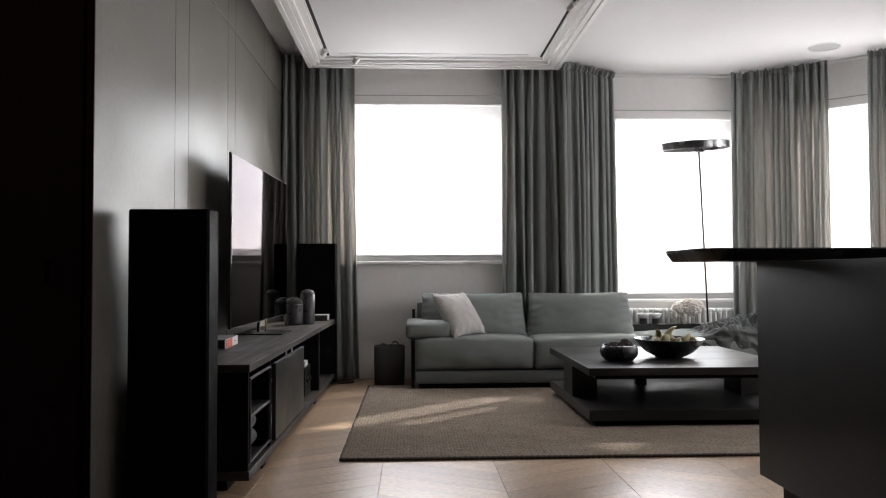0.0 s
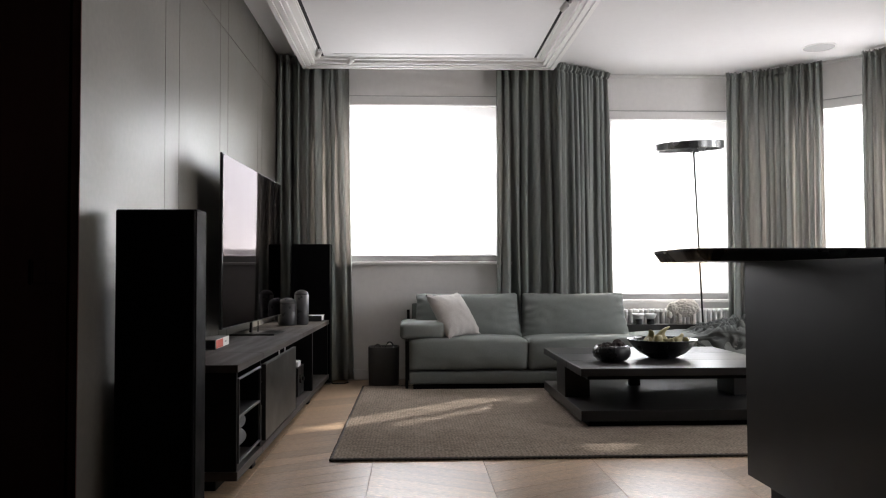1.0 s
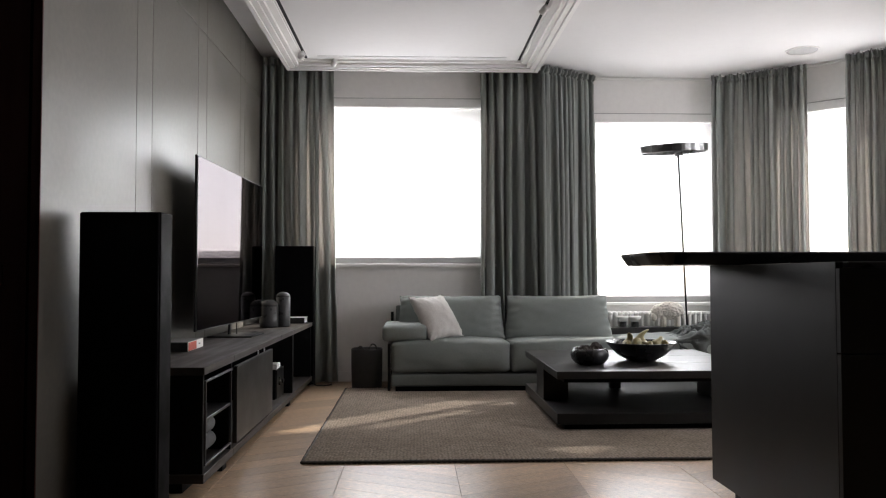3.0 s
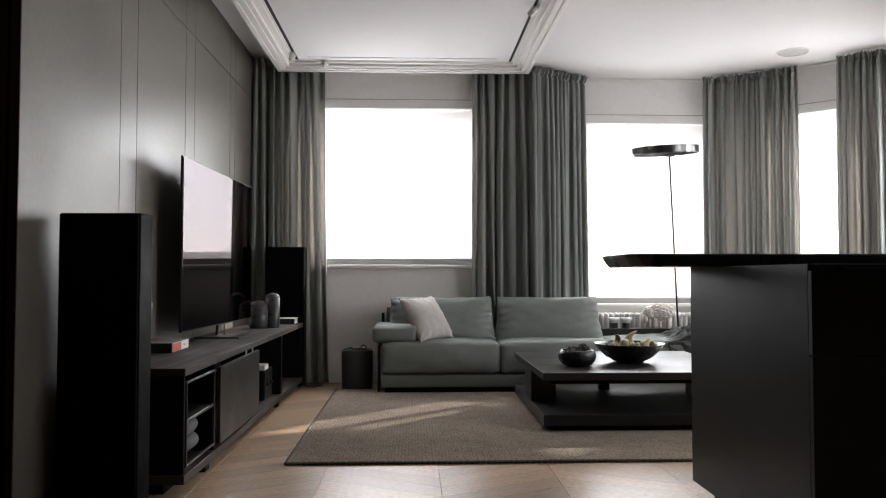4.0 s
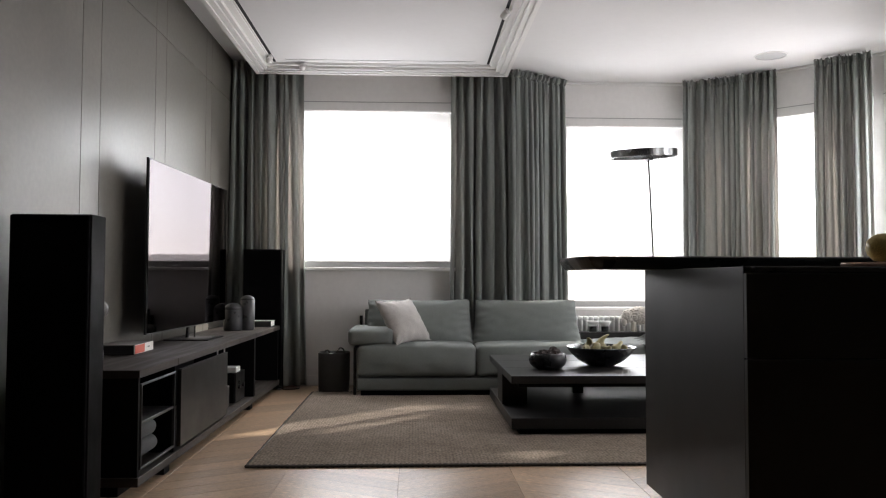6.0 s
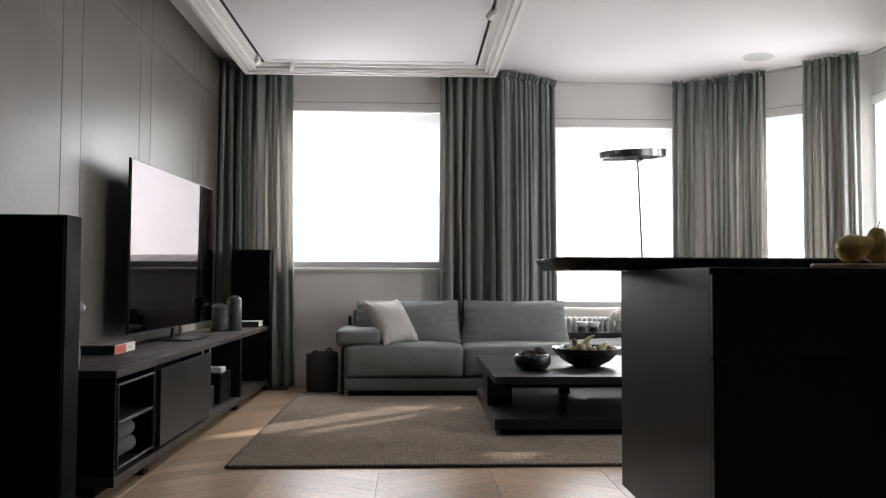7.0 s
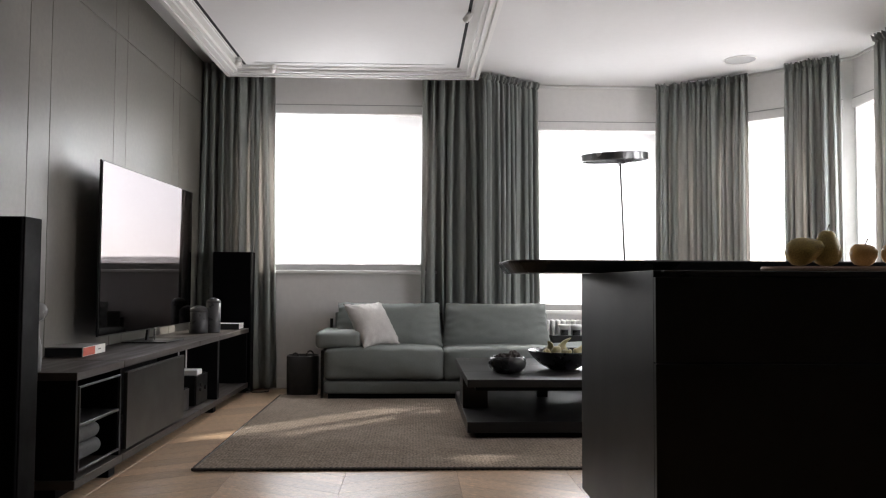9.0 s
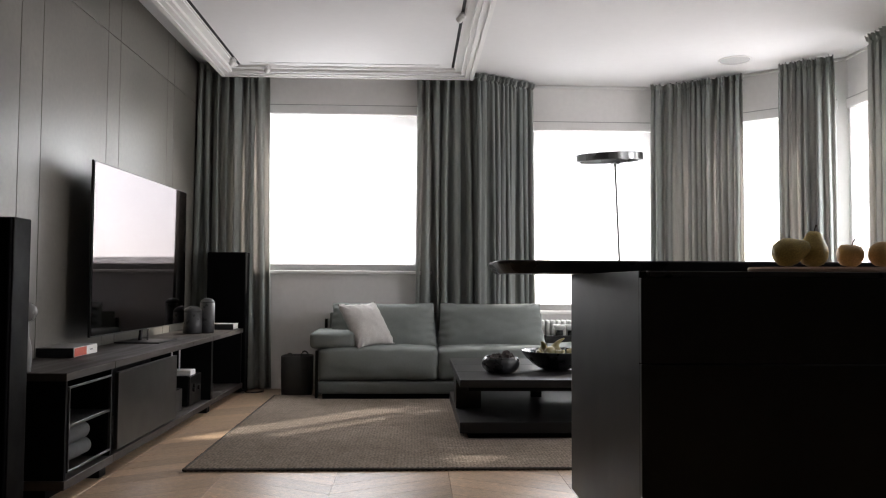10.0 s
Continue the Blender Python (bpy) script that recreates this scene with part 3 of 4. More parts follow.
for k, (zc, ln) in enumerate(((0.126, 0.29), (0.194, 0.27))):
    rt = thing("rolled_blanket", CX - 0.075, 3.30, zc, "rolled grey felt blanket in the console's open bay", "blanket", -0.6, "rolled blankets in the console")
    roll = lathe([(0.0, 0.006), (0.012, 0.0), (0.028, 0.002), (0.034, 0.012), (0.035, ln * 0.5), (0.034, ln - 0.012), (0.028, ln - 0.002), (0.0, ln - 0.006)], 26)
    moved(roll, pose(0, 0, 0.034, -90, 0, 0))
    for v in roll.verts:
        v.co += Vector((1, 0, 0.6)) * noise.noise(v.co * 22 + Vector((k * 4, 0, 0))) * 0.004
    part("roll", roll, M_ROLL, rt, smooth=True)
    spiral = tube([(0.004 * q * math.cos(q * 1.1), -0.002, 0.034 + 0.004 * q * math.sin(q * 1.1)) for q in [0.3 + 0.35 * w for w in range(20)]], 0.0022, 5)
    part("rolled_end", spiral, M_ROLL, rt)
ab = thing("amplifier", CX - 0.17, 5.02, 0.088, "black amplifier box on the console's bottom shelf", "amplifier")
part("case", box(-0.17, 0.13, -0.02, 0.24, 0.006, 0.19, 0.004), M_BLACK, ab)
part("front_plate", box(0.131, 0.139, -0.018, 0.238, 0.010, 0.186, 0.002), M_METAL, ab)
for yy in (0.06, 0.17):
    kn = moved(lathe([(0, 0), (0.014, 0), (0.014, 0.012), (0, 0.013)], 20), pose(0.139, yy, 0.10, 0, 90, 0))
    part("knob", kn, M_EDGE, ab)
sb = thing("media_box", CX - 0.10, 4.80, 0.088, "small black media box standing on the console's bottom shelf", "media box")
part("case", box(-0.12, 0.05, -0.02, 0.10, 0.0, 0.135, 0.004), M_BLACK, sb)
part("side_trim", box(0.051, 0.055, -0.018, 0.098, 0.004, 0.131, 0.001, 1), M_EDGE, sb)
rt = thing("router", CX - 0.13, 5.07, 0.279, "white wireless router with an upright aerial on the amplifier", "router")
part("case", box(-0.07, 0.10, -0.055, 0.055, 0.0, 0.034, 0.006), M_WHITEPLASTIC, rt)
for ax, ay in ((0.0, 0.045), (-0.02, -0.045)):
    part("aerial", tube([(ax, ay, 0.03), (ax, ay, 0.175)], 0.0045), M_WHITEPLASTIC, rt)


# ---- television ----
TV = thing("television", -0.665, 4.84, 0.503, "large flat black television with a glossy screen on the console", "television", -2.0)
part("screen", box(0.0145, 0.018, -0.705, 0.705, 0.080, 0.972, 0.001, 1), M_SCREEN, TV, "glossy dark glass screen")
part("back_case", box(0.002, 0.014, -0.71, 0.71, 0.074, 0.978, 0.003), M_METAL, TV)
part("rear_housing", box(-0.030, 0.002, -0.45, 0.45, 0.12, 0.62, 0.008), M_METAL, TV)
part("bezel", box(0.012, 0.0175, -0.709, 0.709, 0.074, 0.0785, 0.0005, 1), M_EDGE, TV, "thin grey lower bezel")
st = part("stand", box(-0.10, 0.16, -0.15, 0.16, 0.001, 0.008, 0.003), M_METAL, TV)
part("neck", moved(box(-0.014, 0.0, -0.014, 0.014, 0.0, 0.16, 0.003), pose(-0.01, 0.02, 0.004, -14, 0, 0)), M_METAL, st)
part("bracket", box(0.020, 0.026, 0.03, 0.045, 0.008, 0.075, 0.002), M_CHROME, st)


# ---- loudspeakers ----
def loudspeaker(x, y, w, d, h, label):
    root = thing("loudspeaker", x, y, 0, label, "loudspeaker", 0, "pair of tall loudspeakers")
    part("cabinet", box(0, w, 0.018, d, 0.012, h, 0.004), M_SPEAKER_SIDE, root)
    part("grille", box(0.003, w - 0.003, 0, 0.0175, 0.016, h - 0.003, 0.006), M_SPEAKER, root, "black cloth grille")
    part("base", box(-0.003, w + 0.003, 0.006, d - 0.01, 0.0, 0.0115, 0.002), M_CHROME, root, "thin bright metal base plate")
    return root


loudspeaker(-0.770, 2.975, 0.286, 0.145, 1.092, "tall slim black floor loudspeaker before the panelled wall")
loudspeaker(-0.655, 6.225, 0.300, 0.14, 1.095, "tall slim black floor loudspeaker before the curtain")


# ---- things on the console ----
def pot(x, y, r, h, label):
    root = thing("lidded_pot", x, y, 0.503, label, "pot", 0, "domed ceramic pots on the console")
    k = h - r * 0.72
    prof = [(0, 0), (r * 0.92, 0), (r, 0.008), (r, k)]
    prof += [(r * math.cos(a), k + r * 0.72 * math.sin(a)) for a in [i * math.pi / 2 / 8 for i in range(1, 8)]] + [(0, h)]
    part("body", lathe([p for p in prof if p[1] <= k] + [(r - 0.003, k + 0.001), (0, k + 0.001)], 40), M_POT, root, smooth=True)
    part("dome", lathe([(r - 0.003, k + 0.001)] + [p for p in prof if p[1] > k], 40), M_POT, root, smooth=True)


pot(-0.585, 5.62, 0.066, 0.192, "squat dark grey domed ceramic pot on the console")
pot(-0.495, 5.66, 0.050, 0.245, "tall dark grey domed ceramic pot on the console")


def book(name, x, y, z, w, d, h, cover, label, rz=0.0):
    root = thing(name, x, y, z, label, "book", rz)
    part("cover", box(-w, 0, -0.004, d, 0, 0.003), cover, root)
    part("cover", box(-w, 0, -0.004, d, h - 0.003, h), M_PAPER, root)
    part("pages", box(-w + 0.003, -0.004, 0.003, d - 0.004, 0.003, h - 0.003), M_PAPER, root)
    part("spine", box(-w, 0, -0.0065, -0.0045, 0.0, h, 0.0005, 1), cover, root)
    return root


rb = thing("coffee_table_book", -0.635, 3.86, 0.504, "thick dark grey book with a red and white spine", "book", 1)
part("cover", box(-0.22, 0.0, 0, 0.275, 0, 0.004, 0.001, 1), M_COVERB, rb)
part("cover", box(-0.22, 0.0, 0, 0.275, 0.041, 0.045, 0.001, 1), M_COVER, rb)
part("pages", box(-0.214, -0.004, 0.004, 0.271, 0.0045, 0.0405), M_COVERB, rb, "dark edged pages")
sp = part("spine", box(-0.0035, 0.0015, 0.001, 0.274, 0.001, 0.044, 0.001, 1), M_PAPER, rb, "white book spine")
part("spine_label", box(0.0018, 0.0026, 0.003, 0.142, 0.003, 0.042), M_RED, sp, "red printed spine label")
part("spine_mark", box(0.0018, 0.0024, 0.185, 0.215, 0.020, 0.026), M_COVER, sp, "small grey printed bar")
book("coffee_table_book", -0.395, 6.02, 0.504, 0.20, 0.17, 0.042, M_COVERB, "thick black book with white pages lying on the console", 0)
gl = thing("bubble_vase", -0.576, 3.29, 0.503, "small grey frosted glass bubble vase on the console", "vase")
part("foot", lathe([(0, 0), (0.020, 0), (0.022, 0.02), (0.023, 0.06), (0.020, 0.10), (0.011, 0.14), (0.008, 0.20), (0, 0.20)], 28), M_FROST, gl, smooth=True)
part("globe", lathe([(0.039 * math.sin(a), 0.235 - 0.039 * math.cos(a)) for a in [i * math.pi / 14 for i in range(15)]], 28), M_FROST, gl, smooth=True)

cable = new("power_cable", finish("power_cable", tube([(-0.36, 6.16, 0.05), (-0.33, 6.20, 0.012), (-0.29, 6.24, 0.006), (-0.25, 6.25, 0.006), (-0.22, 6.29, 0.006), (-0.23, 6.36, 0.006)], 0.005, 8), M_METAL, True))
tagged(cable, "loose black power cable on the floor by the console", "cable")

# ---- rug ----
RUG = thing("rug", -0.09, 3.745, 0, "flat-woven taupe wool rug with a bound edge darkened as in shadow", "rug")
rx, ry = 3.35, 2.31
bm = bmesh.new()
rows = 190
for i in range(rows):
    y0 = 0.012 + (ry - 0.024) * i / rows
    y1 = 0.012 + (ry - 0.024) * (i + 1) / rows
    ym = (y0 + y1) / 2
    cols = 60
    prev = None
    for k in range(cols + 1):
        x = 0.012 + (rx - 0.024) * k / cols
        wob = 0.0012 * noise.noise(Vector((x * 8, ym * 30, 0)))
        vs = [bm.verts.new((x, y, z)) for y, z in ((y0, 0.0095), (y0 + (y1 - y0) * 0.25, 0.0128 + wob), (y0 + (y1 - y0) * 0.75, 0.0128 + wob))]
        if prev:
            for q in (0, 1):
                bm.faces.new((prev[q], vs[q], vs[q + 1], prev[q + 1]))
        prev = vs
tagged(part("woven_face", bm, M_RUG, RUG, smooth=True), kind="stuff")
part("backing", box(0.008, rx - 0.008, 0.008, ry - 0.008, 0.001, 0.0098), M_RUG, RUG)
# whipped edge: a thick uneven cord along each side, its dark tone drawing the rim's shadow
RIM = [(0.006, 0.006), (rx - 0.006, 0.006), (rx - 0.006, ry - 0.006), (0.006, ry - 0.006)]
for k in range(4):
    p, q = Vector((*RIM[k], 0.008)), Vector((*RIM[(k + 1) % 4], 0.008))
    n = int((q - p).length / 0.009)
    cord = []
    for i in range(n + 1):
        c = p.lerp(q, i / n)
        c.x += 0.0028 * noise.noise(c * 37)
        c.y += 0.0028 * noise.noise(c * 41 + Vector((3, 1, 0)))
        cord.append(c)
    part("binding", tube(cord, [0.0072 + 0.0016 * math.sin(i * 2.2) + 0.0014 * noise.noise(Vector((i * 0.6, k, 0))) for i in range(n + 1)], 8), M_RUG_EDGE, RUG, "whipped edge darkened for the rim's shadow line", smooth=True)

# ---- sofa ----
SOFA = thing("sofa", 0.262, 5.83, 0, "low grey-green fabric sofa with loose back cushions", "sofa")
SL = 2.85
part("plinth", box(0.03, SL - 0.03, 0.03, 0.62, 0.0, 0.05, 0.004), M_BLACK, SOFA, "black recessed plinth")
part("base", box(0.0, SL, 0.004, 0.66, 0.05, 0.141, 0.014, 3), M_SOFA, SOFA, smooth=True)
for k, (a, b) in enumerate(((0.0, 0.876), (0.879, 1.745), (1.748, SL))):
    c = cushion(b - a, 0.68, 0.225, 0.10, 26, 0.006, k + 1, 0.030)
    for v in c.verts:
        if v.co.z > 0:
            v.co.z += 0.018 * (1 - (2 * v.co.x / (b - a)) ** 2)
    part("seat_cushion", moved(c, pose((a + b) / 2, 0.34, 0.262)), M_SOFA, SOFA, smooth=True)
part("back_frame", box(0.02, 1.74, 0.60, 0.63, 0.15, 0.62, 0.01), M_SOFA, SOFA)
for k, (a, b) in enumerate(((0.045, 0.868), (0.890, 1.715))):
    c = pillow(b - a + 0.03, 0.40, 0.26, k + 5, 0.36, 0.045, 0.010)
    for v in c.verts:
        v.co.x *= 1 - 0.06 * v.co.z / 0.2
    part("back_cushion", moved(c, pose((a + b) / 2, 0.43, 0.506, -13, 0, 0)), M_SOFA, SOFA, smooth=True)
arm = cushion(0.335, 0.55, 0.125, 0.05, 16, 0.003, 9, 0.036)
part("armrest", moved(arm, pose(0.10, 0.30, 0.436)), M_SOFA, SOFA, smooth=True)
bm = bmesh.new()
box(-0.028, -0.006, 0.06, 0.085, 0.0, 0.36, 0.002, bm=bm)
box(-0.020, 0.003, 0.585, 0.61, 0.0, 0.57, 0.002, bm=bm)
box(-0.028, -0.006, 0.085, 0.585, 0.335, 0.36, 0.002, bm=bm)
part("metal_frame", bm, M_METAL, SOFA, "black metal side frame")

pil = thing("throw_pillow", 0.60, 6.04, 0.395, "pale linen throw pillow leaning on the sofa", "pillow")
c = pillow(0.375, 0.385, 0.16, 12, 0.5, 0.09, 0.008)
part("cover", moved(c, pose(0.0, 0.0, 0.150, -34, -2, 47)), M_PILLOW, pil, smooth=True)

# crumpled blanket on the open end of the sofa
BL = thing("knit_blanket", 2.62, 6.05, 0.375, "crumpled grey knit blanket thrown on the sofa's open end", "blanket")
bm = bmesh.new()
nx, ny = 140, 100
g = []
for j in range(ny + 1):
    row = []
    for i in range(nx + 1):
        u, v = i / nx, j / ny
        x, y = -0.24 + 0.82 * u, -0.42 + 0.72 * v
        p = Vector((u * 3.1, v * 3.1, 2.0))
        q = 1.45 * Vector((x * 5.0 + y * 2.6, y * 7.5 - x * 2.2, 4.0))
        q += 0.35 * Vector((noise.noise(p * 1.3), noise.noise(p * 1.3 + Vector((5, 3, 1))), 0))
        f1 = 1 - min(1.0, 2.8 * abs(noise.noise(q)))
        f2 = 1 - min(1.0, 2.3 * abs(noise.noise(q * 1.9 + Vector((4, 4, 4)))))
        f3 = 1 - min(1.0, 2.3 * abs(noise.noise(q * 4.1 + Vector((1, 7, 2)))))
        edge = min(1, min(u, 1 - u) * 6) * min(1, min(v, 1 - v) * 5)
        hgt = 0.004 + edge * (0.036 + 0.082 * f1 + 0.045 * f2 + 0.014 * f3) * (0.16 + 1.1 * min(1, u * 1.25))
        if y < -0.225:
            hgt = min(hgt, 0.05) - (-0.225 - y) * (0.3 + 0.7 * min(1, u * 2))
            y = -0.232 - 0.02 * f1
        row.append(bm.verts.new((x + 0.03 * noise.noise(p * 2), y + 0.03 * noise.noise(p * 2 + Vector((2, 2, 2))), hgt)))
    g.append(row)
for a, b in zip(g, g[1:]):
    for i in range(nx):
        bm.faces.new((a[i], a[i + 1], b[i + 1], b[i]))
fab = part("cloth", bm, M_BLANKET, BL, smooth=True)
so = fab.modifiers.new("thickness", "SOLIDIFY")
so.thickness, so.offset = 0.006, 1
bm = bmesh.new()
rnd = random.Random(4)
for i in range(70):
    x0 = -0.24 + rnd.uniform(-0.02, 0.02)
    y0 = -0.20 + 0.48 * i / 70
    tb = tube([(x0 + 0.02, y0, 0.012), (x0 - 0.02, y0 + rnd.uniform(-0.006, 0.006), 0.008), (x0 - 0.055, y0 + rnd.uniform(-0.012, 0.012), 0.004)], 0.0018, 4)
    me = bpy.data.meshes.new("tmp")
    tb.to_mesh(me), tb.free()
    bm.from_mesh(me)
part("fringe", bm, M_PILLOW, BL, "pale knotted fringe")

# ---- basket ----
BK = thing("leather_basket", 0.066, 6.15, 0, "black leather basket with two loop handles beside the sofa", "basket")
prof = [(0, 0.004), (0.104, 0.004), (0.108, 0.0), (0.112, 0.01), (0.115, 0.15), (0.116, 0.288), (0.113, 0.291), (0.109, 0.286), (0.105, 0.02), (0, 0.02)]
c = lathe(prof, 36)
for v in c.verts:
    a = math.atan2(v.co.y, v.co.x)
    k = 1 + 0.07 * math.cos(4 * a + math.pi) + 0.02 * noise.noise(v.co * 20)
    v.co.x *= k * 1.09
    v.co.y *= k * 1.09
    v.co.z *= 1.04
part("body", c, M_LEATHER, BK, smooth=True)
for s in (-1, 1):
    pts = [(s * 0.03 + 0.03 * math.cos(a), s * 0.100, 0.275 + 0.05 * math.sin(a)) for a in [i * math.pi / 10 for i in range(11)]]
    part("handle", tube([(p[0] + (0.012 if s > 0 else -0.012), p[1], p[2]) for p in pts], 0.006, 8), M_LEATHER, BK, smooth=True)

# ---- coffee table ----
CT = thing("coffee_table", 1.21, 4.38, 0.013, "low square black-stained wooden coffee table with a lower shelf", "coffee table")
W = 1.2
H0 = 0.322
for k in range(3):
    part("top_board", box(0, W, 0.402 * k + 0.0005, 0.402 * k + 0.4015, H0 - 0.042, H0, 0.002, 1), M_BLACKWOOD, CT)
part("apron", box(0.05, W - 0.05, 0.06, W - 0.06, H0 - 0.068, H0 - 0.0425, 0.002), M_BLACK, CT)
for x0, y0 in ((0.0, 0.47), (W - 0.16, 0.47)):
    part("leg", box(x0 + 0.004, x0 + 0.156, y0, y0 + 0.26, 0.0935, H0 - 0.0425, 0.003), M_BLACKWOOD, CT)
part("centre_post", box(0.53, 0.60, 0.92, 0.97, 0.0935, H0 - 0.0425, 0.003), M_BLACKWOOD, CT)
part("shelf", box(0.0, W, 0.0, W, 0.034, 0.093, 0.003), M_BLACKWOOD, CT)
part("foot_frame", box(0.05, W - 0.05, 0.05, W - 0.05, 0.0, 0.0335), M_BLACK, CT)


# ---- bowls ----
def bowl(name, x, y, z, prof, label, mat_=M_BOWL):
    root = thing(name, x, y, z, label, "bowl")
    part("body", lathe(prof, 56), mat_, root, smooth=True)
    return root


ZT = 0.3355
bowl("fruit_bowl", 1.83, 4.90, ZT, [(0, 0), (0.075, 0), (0.085, 0.004), (0.14, 0.034), (0.187, 0.078), (0.212, 0.112), (0.2145, 0.116), (0.210, 0.1165),
                                   (0.18, 0.083), (0.135, 0.046), (0.08, 0.018), (0, 0.012)], "wide shallow black bowl on the coffee table")
bowl("small_bowl", 1.47, 4.73, ZT, [(1.09 * q, w) for q, w in [(0, 0), (0.06, 0), (0.078, 0.008), (0.097, 0.030), (0.103, 0.052), (0.099, 0.078), (0.090, 0.092), (0.086, 0.094), (0.083, 0.090),
                                    (0.092, 0.07), (0.094, 0.05), (0.085, 0.025), (0.06, 0.014), (0, 0.012)]], "rounded small black bowl on the coffee table")


def gourd(x, y, z, s, lean, turn, bend, label):
    """Gourd or pear with a curved neck."""
    root = thing("gourd", x, y, z, label, "gourd", 0, "gourds in the wide bowl")
    bm = bmesh.new()
    rings = []
    n, m = 16, 18
    for i in range(n + 1):
        t = i / n
        r = [0.006, 0.022, 0.031, 0.036, 0.038, 0.037, 0.034, 0.029, 0.0235, 0.0195, 0.017, 0.0155, 0.015, 0.0145, 0.0135, 0.011, 0.004][i]
        zc = 0.098 * t - 0.02 * max(0, t - 0.7)
        xc = 1.1 * bend * max(0, t - 0.4) ** 1.7
        rings.append([bm.verts.new((xc + r * math.cos(a) * (1 + 0.05 * math.sin(5 * a)), r * math.sin(a) * (1 + 0.05 * math.sin(5 * a)), zc)) for a in [2 * math.pi * k / m for k in range(m)]])
    for a, b in zip(rings, rings[1:]):
        for k in range(m):
            bm.faces.new((a[k], a[(k + 1) % m], b[(k + 1) % m], b[k]))
    bm.faces.new(rings[0]), bm.faces.new(rings[-1])
    moved(bm, pose(0, 0, 0, lean, 0, turn) @ Matrix.Scale(s * 1.02, 4))
    lo = min(v.co.z for v in bm.verts)
    moved(bm, pose(0, 0, -lo))
    part("flesh", bm, M_GOURD, root, smooth=True)


ZB = ZT + 0.047
gourd(1.745, 4.87, ZB + 0.028, 1.1, 10, 60, -0.10, "pale green curved-neck gourd in the bowl")
gourd(1.830, 4.93, ZB + 0.024, 1.25, -6, 10, 0.11, "pale yellow curved-neck gourd in the bowl")
gourd(1.79, 4.80, ZB + 0.030, 0.95, -72, 30, 0.12, "round yellow gourd lying in the bowl")
gourd(1.905, 4.88, ZB + 0.030, 0.85, 40, 75, 0.12, "small striped gourd lying in the bowl")
gourd(1.955, 4.86, ZB + 0.036, 0.62, 80, 120, 0.1, "small green gourd lying in the bowl")
gourd(1.73, 4.80, ZB + 0.036, 0.7, 70, -60, 0.1, "small yellow gourd lying in the bowl")
gourd(1.87, 4.80, ZB + 0.034, 0.65, -70, 80, 0.1, "small round gourd lying in the bowl")
rnd = random.Random(9)
for k, (dx, dy, r) in enumerate(((0.035, 0.0, 0.036), (-0.035, 0.02, 0.026), (-0.025, -0.035, 0.022), (0.01, -0.05, 0.022), (-0.005, 0.045, 0.026))):
    root = thing("dried_pod", 1.47 + dx, 4.73 + dy, ZT + 0.055, "dark spiky dried seed pod in the small bowl", "seed pod", 0, "dried pods in the small bowl")
    bm = bmesh.new()
    bmesh.ops.create_icosphere(bm, subdivisions=3, radius=r)
    for i, v in enumerate(bm.verts):
        v.co *= 1 + (0.22 if i % 3 == 0 else 0.0) + rnd.uniform(-0.04, 0.04)
        v.co.z += r * 0.9
    part("husk", bm, M_DRIED, root)

# ---- side table behind the sofa, with cups and the sheep ----
ST = thing("low_bench_table", 2.05, 6.46, 0, "low dark bench table behind the sofa's open end", "side table")
part("top", box(0, 0.98, 0, 0.14, 0.375, 0.433, 0.002), M_BLACKWOOD, ST)
for x0 in (0.05, 0.90):
    part("leg", box(x0, x0 + 0.03, 0.02, 0.12, 0.0, 0.375, 0.002), M_BLACKWOOD, ST)
for x0, yy in ((2.165, 6.53), (2.262, 6.515)):
    root = thing("cup", x0, yy, 0.433, "pale flared cup on a dark round foot on the bench table", "cup", 0, "two flared cups")
    part("foot", lathe([(0, 0), (0.031, 0), (0.031, 0.045), (0, 0.045)], 28), M_BOWL, root, smooth=False)
    part("cup_body", lathe([(0, 0.0455), (0.032, 0.0455), (0.044, 0.07), (0.052, 0.088), (0.049, 0.088), (0.040, 0.07), (0.0, 0.055)], 32), M_RADIATOR, root, smooth=True)
# sheep: one plain mesh
bm = bmesh.new()


def blob(cx, cy, cz, sx, sy, sz, sub=3, amp=0.0, fr=30.0, bm=None):
    b = bmesh.new()
    bmesh.ops.create_icosphere(b, subdivisions=sub, radius=1.0)
    for v in b.verts:
        n = v.co.copy()
        v.co = Vector((cx + n.x * sx, cy + n.y * sy, cz + n.z * sz))
        v.co += n * amp * noise.noise(v.co * fr)
    me = bpy.data.meshes.new("tmp")
    b.to_mesh(me), b.free()
    bm.from_mesh(me)


blob(0, 0, 0.135, 0.120, 0.062, 0.074, 5, 0.011, 80, bm=bm)
blob(-0.095, 0, 0.128, 0.055, 0.05, 0.055, 4, 0.009, 85, bm=bm)
blob(-0.132, -0.012, 0.085, 0.024, 0.022, 0.040, 3, 0.0, 30, bm=bm)
for lx, ly in ((-0.05, -0.022), (-0.05, 0.022), (0.065, -0.022), (0.065, 0.022)):
    box(lx - 0.015, lx + 0.015, ly - 0.012, ly + 0.012, 0.0, 0.09, 0.006, bm=bm)
sheep = new("sheep_figurine", finish("sheep_figurine", bm, M_WOOL, True))
sheep.location = (2.555, 6.525, 0.433)
tagged(sheep, "small cream woolly sheep figurine standing on the bench table", "figurine")

